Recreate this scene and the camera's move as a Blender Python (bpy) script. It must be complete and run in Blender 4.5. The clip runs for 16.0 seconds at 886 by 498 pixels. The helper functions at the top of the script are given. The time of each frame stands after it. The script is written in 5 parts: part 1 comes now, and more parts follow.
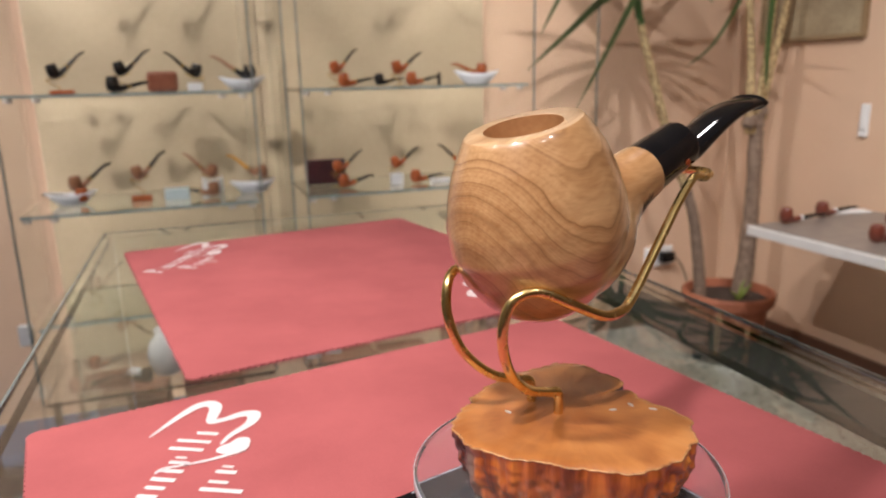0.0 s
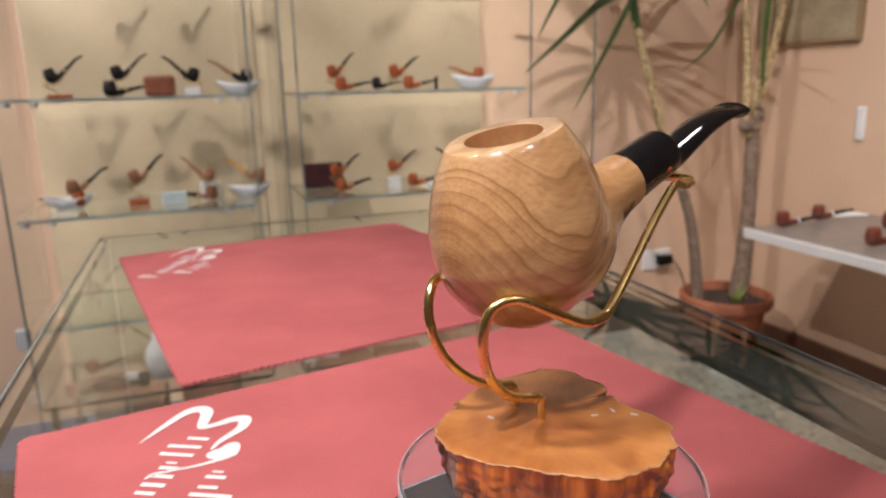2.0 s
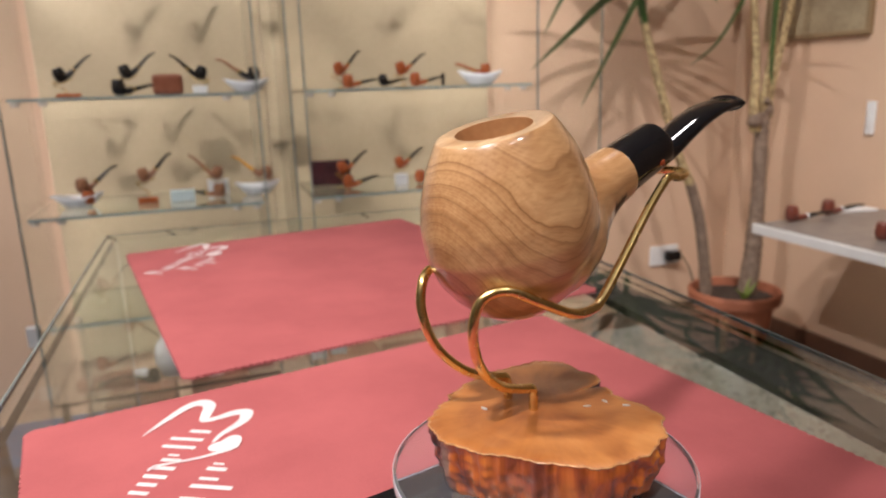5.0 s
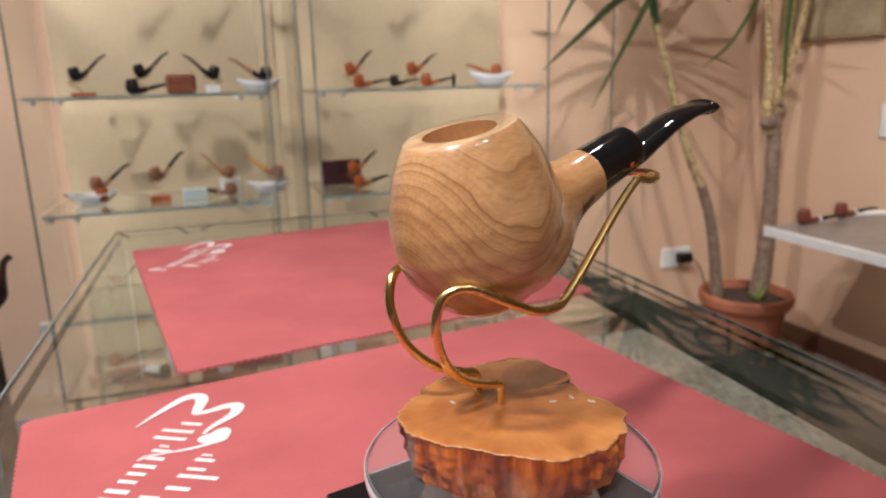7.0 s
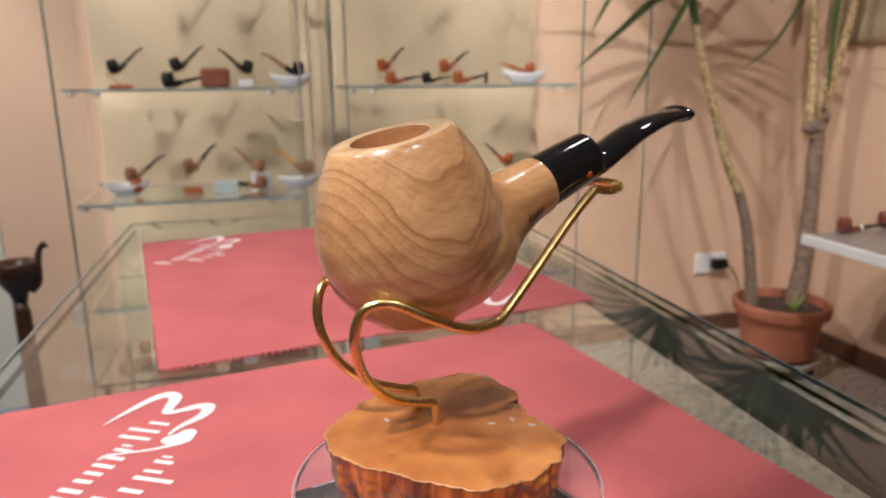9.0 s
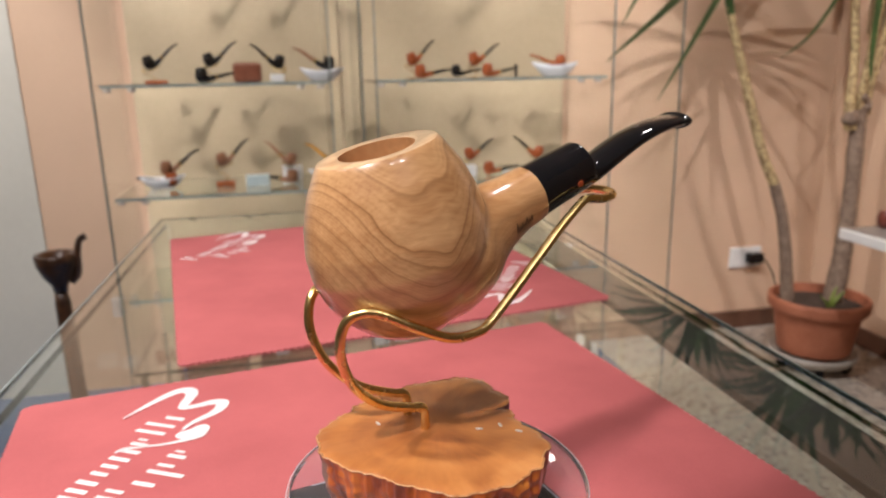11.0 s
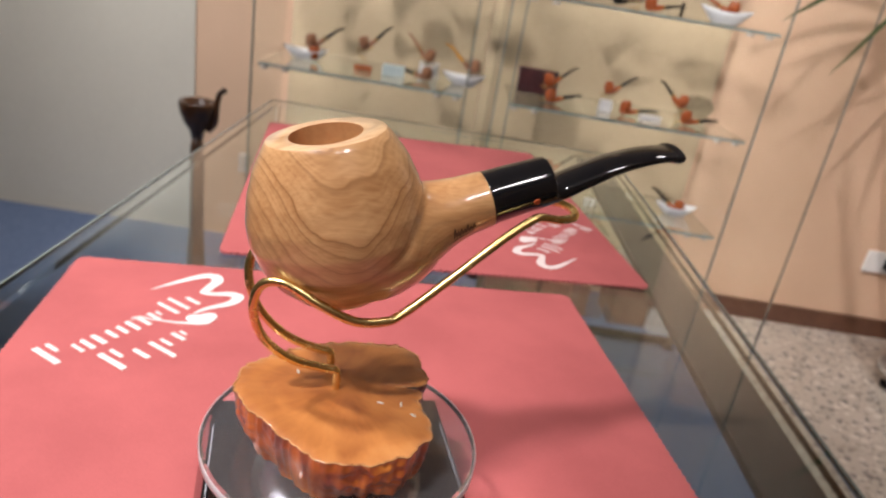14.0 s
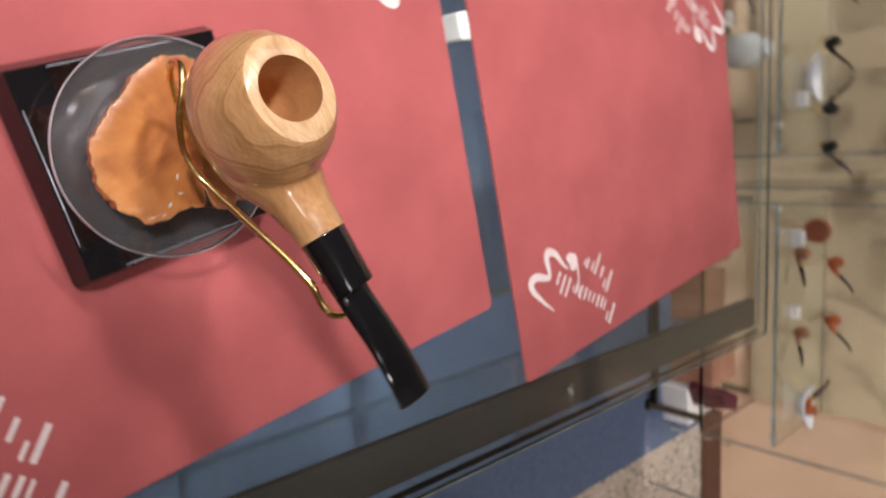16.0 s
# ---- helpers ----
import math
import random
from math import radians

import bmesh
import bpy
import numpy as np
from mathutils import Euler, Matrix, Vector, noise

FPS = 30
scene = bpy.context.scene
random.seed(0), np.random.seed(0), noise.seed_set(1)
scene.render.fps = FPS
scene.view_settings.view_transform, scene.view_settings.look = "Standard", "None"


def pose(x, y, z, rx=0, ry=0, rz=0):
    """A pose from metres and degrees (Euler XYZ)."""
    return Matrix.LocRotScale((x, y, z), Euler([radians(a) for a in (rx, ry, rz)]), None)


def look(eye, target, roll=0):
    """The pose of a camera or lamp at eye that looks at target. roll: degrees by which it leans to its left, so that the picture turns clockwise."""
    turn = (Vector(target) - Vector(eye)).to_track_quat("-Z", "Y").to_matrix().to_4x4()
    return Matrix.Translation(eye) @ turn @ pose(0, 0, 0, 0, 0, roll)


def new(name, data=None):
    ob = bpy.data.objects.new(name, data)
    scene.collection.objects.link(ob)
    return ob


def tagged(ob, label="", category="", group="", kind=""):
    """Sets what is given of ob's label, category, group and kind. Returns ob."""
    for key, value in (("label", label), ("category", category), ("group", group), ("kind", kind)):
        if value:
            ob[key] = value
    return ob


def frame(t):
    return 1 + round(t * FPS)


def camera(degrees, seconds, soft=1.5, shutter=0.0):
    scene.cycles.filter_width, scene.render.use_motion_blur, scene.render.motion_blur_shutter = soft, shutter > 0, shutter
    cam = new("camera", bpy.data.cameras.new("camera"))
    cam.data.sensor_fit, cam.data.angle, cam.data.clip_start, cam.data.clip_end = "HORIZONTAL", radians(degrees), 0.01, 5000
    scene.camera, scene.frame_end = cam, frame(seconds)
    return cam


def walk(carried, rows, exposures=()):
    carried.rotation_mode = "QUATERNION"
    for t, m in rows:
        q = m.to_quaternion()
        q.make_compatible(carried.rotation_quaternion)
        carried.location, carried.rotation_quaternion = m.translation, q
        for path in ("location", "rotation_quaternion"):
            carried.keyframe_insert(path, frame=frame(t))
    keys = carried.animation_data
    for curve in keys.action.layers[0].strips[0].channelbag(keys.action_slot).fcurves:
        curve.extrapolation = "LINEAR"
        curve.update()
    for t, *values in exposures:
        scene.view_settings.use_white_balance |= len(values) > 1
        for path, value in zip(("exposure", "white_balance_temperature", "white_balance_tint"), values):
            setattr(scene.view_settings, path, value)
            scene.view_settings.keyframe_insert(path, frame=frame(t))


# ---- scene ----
cam = camera(65.5, 16.0, soft=2.0, shutter=0.4)
PATH = [
    (0, (-0.0957, -0.1566, 1.0473), (0.0648, 0.3023, 0.9304), -1.31),
    (0.5, (-0.0944, -0.1550, 1.0488), (0.0678, 0.3034, 0.9323), -1.33),
    (1, (-0.0943, -0.1576, 1.0499), (0.0693, 0.3006, 0.9348), -1.17),
    (1.5, (-0.0956, -0.1573, 1.0499), (0.0664, 0.3016, 0.9355), -1.25),
    (2, (-0.0920, -0.1601, 1.0491), (0.0695, 0.2990, 0.9343), -1.38),
    (2.5, (-0.0893, -0.1641, 1.0502), (0.0727, 0.2946, 0.9347), -1.38),
    (3, (-0.0893, -0.1650, 1.0511), (0.0729, 0.2936, 0.9354), -1.42),
    (3.5, (-0.0906, -0.1592, 1.0470), (0.0706, 0.2998, 0.9317), -1.47),
    (4, (-0.0906, -0.1614, 1.0473), (0.0681, 0.2983, 0.9311), -1.63),
    (6.5, (-0.0810, -0.1675, 1.0488), (0.0688, 0.2951, 0.9325), -1.60),
    (7, (-0.0780, -0.1739, 1.0488), (0.0681, 0.2899, 0.9325), -1.53),
    (7.5, (-0.0721, -0.1750, 1.0487), (0.0703, 0.2901, 0.9326), -1.26),
    (8, (-0.0657, -0.1725, 1.0466), (0.0718, 0.2937, 0.9291), -0.97),
    (8.5, (-0.0558, -0.1708, 1.0478), (0.0747, 0.2971, 0.9293), -0.77),
    (9, (-0.0468, -0.1715, 1.0497), (0.0739, 0.2993, 0.9320), -0.61),
    (9.5, (-0.0432, -0.1758, 1.0543), (0.0663, 0.2975, 0.9361), -0.52),
    (12, (-0.0317, -0.1787, 1.0555), (0.0619, 0.2962, 0.9305), -0.91),
    (12.5, (-0.0294, -0.1820, 1.0545), (0.0622, 0.2926, 0.9263), -0.36),
    (13, (-0.0123, -0.1861, 1.0601), (0.0656, 0.2853, 0.9128), 0.46),
    (13.2, (-0.0023, -0.1879, 1.0596), (0.0564, 0.2836, 0.9042), 0.95),
    (13.5, (0.0059, -0.1915, 1.0660), (0.0388, 0.2792, 0.9005), 2.80),
    (13.7, (0.0123, -0.1875, 1.0690), (0.0344, 0.2816, 0.8974), 4.14),
    (14, (0.0185, -0.1828, 1.0859), (0.0311, 0.2791, 0.8949), 9.61),
    (14.5, (0.0268, -0.1675, 1.1062), (0.0422, 0.2676, 0.8603), 21.62),
    (14.8, (0.0296, -0.1609, 1.1351), (0.0547, 0.2519, 0.8541), 33.24),
    (15, (0.0316, -0.1586, 1.1530), (0.0583, 0.2433, 0.8568), 39.20),
    (15.5, (0.0285, -0.1406, 1.2011), (0.0809, 0.2283, 0.8677), 68.94),
    (15.7, (0.0224, -0.1311, 1.2169), (0.0838, 0.2242, 0.8706), 79.06),
    (16, (0.0075, -0.1026, 1.2299), (0.0769, 0.2254, 0.8590), 96.06),
]
walk(cam, [(t, look(eye, aim, roll)) for t, eye, aim, roll in PATH], [(0, 0.55), (4, 0.55), (9.5, 0.61), (12, 0.68), (14, 0.69), (14.8, 0.64), (15.5, 0.55), (16, 0.46)])
cam.data.dof.use_dof = True
cam.data.dof.focus_distance = 0.19
cam.data.dof.aperture_fstop = 22.0

T = 0.89            # height of the glass counter top
WALL = 2.25         # the long back wall
CEIL = 2.75

# ---- world and lamps ----
world = bpy.data.worlds.new("world")
scene.world = world
world.use_nodes = True
world.node_tree.nodes["Background"].inputs["Color"].default_value = (1.0, 0.86, 0.70, 1)
world.node_tree.nodes["Background"].inputs["Strength"].default_value = 0.006


def spot(x, y, watts, aim, cone=70.0, size=0.04, blend=0.5, color=(0.98, 0.925, 0.93)):
    """A spotlight at ceiling height: a lamp of the room, or added fill where noted."""
    data = bpy.data.lights.new("ceiling_or_fill_spot", "SPOT")
    data.energy, data.color, data.shadow_soft_size = watts, color, size
    data.spot_size, data.spot_blend = radians(cone), blend
    ob = new("ceiling_or_fill_spot", data)
    ob.matrix_world = look((x, y, CEIL - 0.06), aim)
    return ob


def fill_lamp(x, y, watts, size=0.10, color=(0.98, 0.925, 0.93)):
    """An added soft fill light just under the ceiling; no lamp is seen there."""
    data = bpy.data.lights.new("fill_lamp", "POINT")
    data.energy, data.color, data.shadow_soft_size = watts, color, size
    ob = new("fill_lamp", data)
    ob.location = (x, y, CEIL - 0.30)
    return ob


spot(0.70, 0.52, 9.0, (0.0, 0.10, 0.9), 40, 0.07)
spot(-0.66, -0.82, 182.0, (-0.22, 0.17, 0.9), 27, 0.085, 1.0)
spot(-1.30, 0.08, 112.0, (-0.21, 0.17, 0.9), 27, 0.10, 1.0)
spot(0.80, -1.15, 15.0, (0.05, 0.10, 0.9), 44, 0.10)
spot(0.42, 0.45, 68.0, (1.85, 2.0, 0.85), 74, 0.016, 0.8)
spot(-1.05, 0.62, 85.0, (0.50, 2.2, 0.98), 92, 0.014, 0.5)
# added fill that brightens the side wall and pot; no lamp is known there
spot(0.95, 0.10, 86.0, (1.95, 1.90, 0.22), 36, 0.08, 1.0)
# added fill aimed at the grey wall panel, not a known lamp
spot(-1.75, 0.80, 93.0, (-1.62, 2.2, 1.0), 54, 0.06, 0.3)
fill_lamp(0.4, -1.3, 3.2)


# ---- materials ----
def nodes_of(name):
    m = bpy.data.materials.new(name)
    m.use_nodes = True
    return m, m.node_tree.nodes, m.node_tree.links, m.node_tree.nodes["Principled BSDF"]


def ramp_node(n, stops, interpolation="LINEAR"):
    r = n.new("ShaderNodeValToRGB")
    r.color_ramp.interpolation = interpolation
    while len(r.color_ramp.elements) < len(stops):
        r.color_ramp.elements.new(0.5)
    for e, (p, c) in zip(r.color_ramp.elements, stops):
        e.position, e.color = p, (*c, 1)
    return r


def noise_node(n, l, vec, scale, detail=4.0, rough=0.55, dist=0.0):
    t = n.new("ShaderNodeTexNoise")
    t.inputs["Scale"].default_value, t.inputs["Detail"].default_value = scale, detail
    t.inputs["Roughness"].default_value, t.inputs["Distortion"].default_value = rough, dist
    l.new(vec, t.inputs["Vector"])
    return t


def math_node(n, l, op, a, b=None):
    m = n.new("ShaderNodeMath")
    m.operation = op
    for i, v in enumerate((a, b)):
        if v is None:
            continue
        if isinstance(v, (int, float)):
            m.inputs[i].default_value = v
        else:
            l.new(v, m.inputs[i])
    return m.outputs[0]


def surface(name, a, b, scale=20.0, rough=0.5, metal=0.0, bump=0.0, fine=8.0, coat=0.0, rough_var=0.1, spread=(0.35, 0.65), spec=0.5):
    """A surface whose colour goes between a and b at two scales, with fine relief."""
    m, n, l, p = nodes_of(name)
    co = n.new("ShaderNodeTexCoord").outputs["Object"]
    big = noise_node(n, l, co, scale, 5)
    small = noise_node(n, l, co, scale * fine, 3)
    mix = math_node(n, l, "ADD", math_node(n, l, "MULTIPLY", big.outputs["Fac"], 0.7), math_node(n, l, "MULTIPLY", small.outputs["Fac"], 0.3))
    r = ramp_node(n, [(spread[0], a), (spread[1], b)])
    l.new(mix, r.inputs["Fac"])
    l.new(r.outputs["Color"], p.inputs["Base Color"])
    rr = math_node(n, l, "ADD", math_node(n, l, "MULTIPLY", small.outputs["Fac"], rough_var), rough - rough_var / 2)
    l.new(rr, p.inputs["Roughness"])
    p.inputs["Metallic"].default_value = metal
    p.inputs["Coat Weight"].default_value = coat
    p.inputs["Coat Roughness"].default_value = 0.06
    p.inputs["Specular IOR Level"].default_value = spec
    if bump:
        bn = n.new("ShaderNodeBump")
        bn.inputs["Strength"].default_value, bn.inputs["Distance"].default_value = 0.6, bump
        l.new(mix, bn.inputs["Height"])
        l.new(bn.outputs["Normal"], p.inputs["Normal"])
    return m


def glass(name, color=(0.93, 0.98, 0.955), rough=0.0, ior=1.5, clear=1.0):
    m, n, l, p = nodes_of(name)
    p.inputs["Base Color"].default_value = (*color, 1)
    p.inputs["Transmission Weight"].default_value = clear
    p.inputs["Roughness"].default_value = rough
    p.inputs["IOR"].default_value = ior
    return m


def ring_wood(name, light, mid, dark, centre, freq, coat=1.0):
    """Polished wood: growth rings round a wavering heart that runs along x; the bulge of the bowl cuts them into arcs."""
    m, n, l, p = nodes_of(name)
    co = n.new("ShaderNodeTexCoord").outputs["Object"]

    def warped(scale, amount, source):
        w = noise_node(n, l, co, scale, 2, 0.5)
        v = n.new("ShaderNodeVectorMath")
        v.operation = "MULTIPLY_ADD"
        l.new(w.outputs["Color"], v.inputs[0])
        v.inputs[1].default_value = (amount,) * 3
        l.new(source, v.inputs[2])
        return v.outputs[0]

    moved = warped(150.0, 0.0009, warped(32.0, 0.0085, co))
    sep = n.new("ShaderNodeSeparateXYZ")
    l.new(moved, sep.inputs[0])
    dy = math_node(n, l, "SUBTRACT", sep.outputs[1], centre[1] + 0.0047)
    slope = math_node(n, l, "MULTIPLY", math_node(n, l, "SUBTRACT", sep.outputs[0], centre[0] + 0.0047), 0.12)
    dz = math_node(n, l, "SUBTRACT", math_node(n, l, "SUBTRACT", sep.outputs[2], centre[2] + 0.0047), slope)
    d = math_node(n, l, "SQRT", math_node(n, l, "ADD", math_node(n, l, "MULTIPLY", dy, dy), math_node(n, l, "MULTIPLY", math_node(n, l, "MULTIPLY", dz, dz), 0.40)))
    cv = n.new("ShaderNodeCombineXYZ")
    l.new(math_node(n, l, "MULTIPLY", d, 210.0), cv.inputs[0])
    uneven = noise_node(n, l, cv.outputs[0], 1.0, 2)
    ph = math_node(n, l, "ADD", math_node(n, l, "MULTIPLY", d, freq), math_node(n, l, "MULTIPLY", uneven.outputs["Fac"], 2.6))
    fr = math_node(n, l, "FRACT", ph)
    r = ramp_node(n, [(0.0, light), (0.30, light), (0.80, mid), (0.93, dark), (0.965, mid), (1.0, light)])
    l.new(fr, r.inputs["Fac"])
    # some rings are strong, others hardly show
    wn = n.new("ShaderNodeTexWhiteNoise")
    wn.noise_dimensions = "1D"
    l.new(math_node(n, l, "FLOOR", ph), wn.inputs["W"])
    patch = noise_node(n, l, co, 55.0, 2)
    pale = math_node(n, l, "ADD", math_node(n, l, "MULTIPLY", wn.outputs["Value"], 0.52), math_node(n, l, "MULTIPLY", patch.outputs["Fac"], 0.34))
    soft = n.new("ShaderNodeMix")
    soft.data_type = "RGBA"
    l.new(pale, soft.inputs["Factor"])
    l.new(r.outputs["Color"], soft.inputs["A"])
    soft.inputs["B"].default_value = (*light, 1)
    # broad tone, fine lines within a ring and fibres along the heart
    tone = noise_node(n, l, moved, 30.0, 3)
    fine = math_node(n, l, "SINE", math_node(n, l, "MULTIPLY", ph, 27.0))
    fm = n.new("ShaderNodeMapping")
    fm.inputs["Scale"].default_value = (110, 900, 900)
    l.new(moved, fm.inputs["Vector"])
    fibre = noise_node(n, l, fm.outputs["Vector"], 1.0, 3, 0.6)
    tr = ramp_node(n, [(0.34, (0.60, 0.46, 0.36)), (0.62, (1.06, 1.06, 1.06))])
    l.new(math_node(n, l, "ADD", math_node(n, l, "MULTIPLY", tone.outputs["Fac"], 0.72), math_node(n, l, "ADD", math_node(n, l, "MULTIPLY", fibre.outputs["Fac"], 0.26), math_node(n, l, "MULTIPLY", fine, 0.022))), tr.inputs["Fac"])
    mx = n.new("ShaderNodeMix")
    mx.data_type, mx.blend_type = "RGBA", "MULTIPLY"
    mx.inputs["Factor"].default_value = 1.0
    l.new(soft.outputs["Result"], mx.inputs["A"])
    l.new(tr.outputs["Color"], mx.inputs["B"])
    # heartwood knot round the pith, with the bowl's red underside shade put into colour
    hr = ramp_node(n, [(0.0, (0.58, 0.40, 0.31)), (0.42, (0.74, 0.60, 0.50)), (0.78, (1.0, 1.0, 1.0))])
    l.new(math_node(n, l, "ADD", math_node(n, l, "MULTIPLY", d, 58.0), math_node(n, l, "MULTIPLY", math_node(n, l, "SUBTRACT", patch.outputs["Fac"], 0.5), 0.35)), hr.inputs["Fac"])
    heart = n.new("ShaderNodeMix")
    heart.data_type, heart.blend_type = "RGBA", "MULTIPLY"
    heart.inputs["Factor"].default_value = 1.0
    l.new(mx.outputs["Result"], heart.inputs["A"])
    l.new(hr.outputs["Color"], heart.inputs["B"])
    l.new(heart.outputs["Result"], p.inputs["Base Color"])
    p.inputs["Roughness"].default_value = 0.30
    p.inputs["Coat Weight"].default_value = coat
    p.inputs["Coat Roughness"].default_value = 0.07
    bn = n.new("ShaderNodeBump")
    bn.inputs["Strength"].default_value, bn.inputs["Distance"].default_value = 0.10, 0.0002
    l.new(fibre.outputs["Fac"], bn.inputs["Height"])
    l.new(bn.outputs["Normal"], p.inputs["Normal"])
    return m


def terrazzo(name):
    m, n, l, p = nodes_of(name)
    co = n.new("ShaderNodeTexCoord").outputs["Object"]
    base = noise_node(n, l, co, 6.0, 4)
    br = ramp_node(n, [(0.3, (0.42, 0.37, 0.31)), (0.7, (0.50, 0.445, 0.375))])
    l.new(base.outputs["Fac"], br.inputs["Fac"])
    out = br.outputs["Color"]
    for scale, col, cut in ((52.0, (0.31, 0.26, 0.21), 0.50), (34.0, (0.60, 0.55, 0.48), 0.48), (40.0, (0.19, 0.165, 0.150), 0.48)):
        v = n.new("ShaderNodeTexVoronoi")
        v.inputs["Scale"].default_value = scale
        ws = n.new("ShaderNodeVectorMath")
        ws.operation = "MULTIPLY_ADD"
        wn = noise_node(n, l, co, scale * 0.9, 2)
        l.new(wn.outputs["Color"], ws.inputs[0])
        ws.inputs[1].default_value = (0.6 / scale,) * 3
        l.new(co, ws.inputs[2])
        l.new(ws.outputs[0], v.inputs["Vector"])
        sepc = n.new("ShaderNodeSeparateColor")
        l.new(v.outputs["Color"], sepc.inputs[0])
        lim = math_node(n, l, "MULTIPLY", sepc.outputs[0], cut)
        inside = math_node(n, l, "LESS_THAN", v.outputs["Distance"], lim)
        mx = n.new("ShaderNodeMix")
        mx.data_type = "RGBA"
        l.new(inside, mx.inputs["Factor"])
        l.new(out, mx.inputs["A"])
        mx.inputs["B"].default_value = (*col, 1)
        out = mx.outputs["Result"]
    l.new(out, p.inputs["Base Color"])
    p.inputs["Roughness"].default_value = 0.32
    return m


def burl(name):
    """Lacquered orange-brown burl: soft clouds, short rays towards the edge and a darker middle."""
    m, n, l, p = nodes_of(name)
    co = n.new("ShaderNodeTexCoord").outputs["Object"]
    cloud = noise_node(n, l, co, 30.0, 4, 0.5, 1.2)
    g = n.new("ShaderNodeTexGradient")
    g.gradient_type = "RADIAL"
    l.new(co, g.inputs["Vector"])
    mp = n.new("ShaderNodeMapping")
    mp.inputs["Scale"].default_value = (1, 1, 0)
    l.new(co, mp.inputs["Vector"])
    ln = n.new("ShaderNodeVectorMath")
    ln.operation = "LENGTH"
    l.new(mp.outputs["Vector"], ln.inputs[0])
    comb = n.new("ShaderNodeCombineXYZ")
    l.new(math_node(n, l, "MULTIPLY", g.outputs["Fac"], 46.0), comb.inputs[0])
    l.new(math_node(n, l, "MULTIPLY", ln.outputs["Value"], 70.0), comb.inputs[1])
    ray = noise_node(n, l, comb.outputs[0], 1.0, 3, 0.55, 0.4)
    edge = math_node(n, l, "MULTIPLY", ln.outputs["Value"], 30.0)
    rays = math_node(n, l, "MULTIPLY", math_node(n, l, "SUBTRACT", ray.outputs["Fac"], 0.5), math_node(n, l, "MULTIPLY", edge, 0.26))
    ring = math_node(n, l, "MULTIPLY", math_node(n, l, "SINE", math_node(n, l, "ADD", math_node(n, l, "MULTIPLY", ln.outputs["Value"], 520.0), math_node(n, l, "MULTIPLY", cloud.outputs["Fac"], 14.0))), 0.030)
    tone = math_node(n, l, "ADD", math_node(n, l, "MULTIPLY", cloud.outputs["Fac"], 0.62), math_node(n, l, "MULTIPLY", edge, 0.15))
    mixed = math_node(n, l, "ADD", math_node(n, l, "ADD", tone, ring), rays)
    r = ramp_node(n, [(0.22, (0.19, 0.054, 0.014)), (0.36, (0.34, 0.115, 0.029)), (0.50, (0.47, 0.180, 0.047)), (0.70, (0.62, 0.285, 0.092))])
    l.new(mixed, r.inputs["Fac"])
    l.new(r.outputs["Color"], p.inputs["Base Color"])
    p.inputs["Roughness"].default_value, p.inputs["Coat Weight"].default_value, p.inputs["Coat Roughness"].default_value = 0.40, 0.9, 0.20
    bn = n.new("ShaderNodeBump")
    bn.inputs["Strength"].default_value, bn.inputs["Distance"].default_value = 0.2, 0.0008
    l.new(cloud.outputs["Fac"], bn.inputs["Height"])
    l.new(bn.outputs["Normal"], p.inputs["Normal"])
    return m


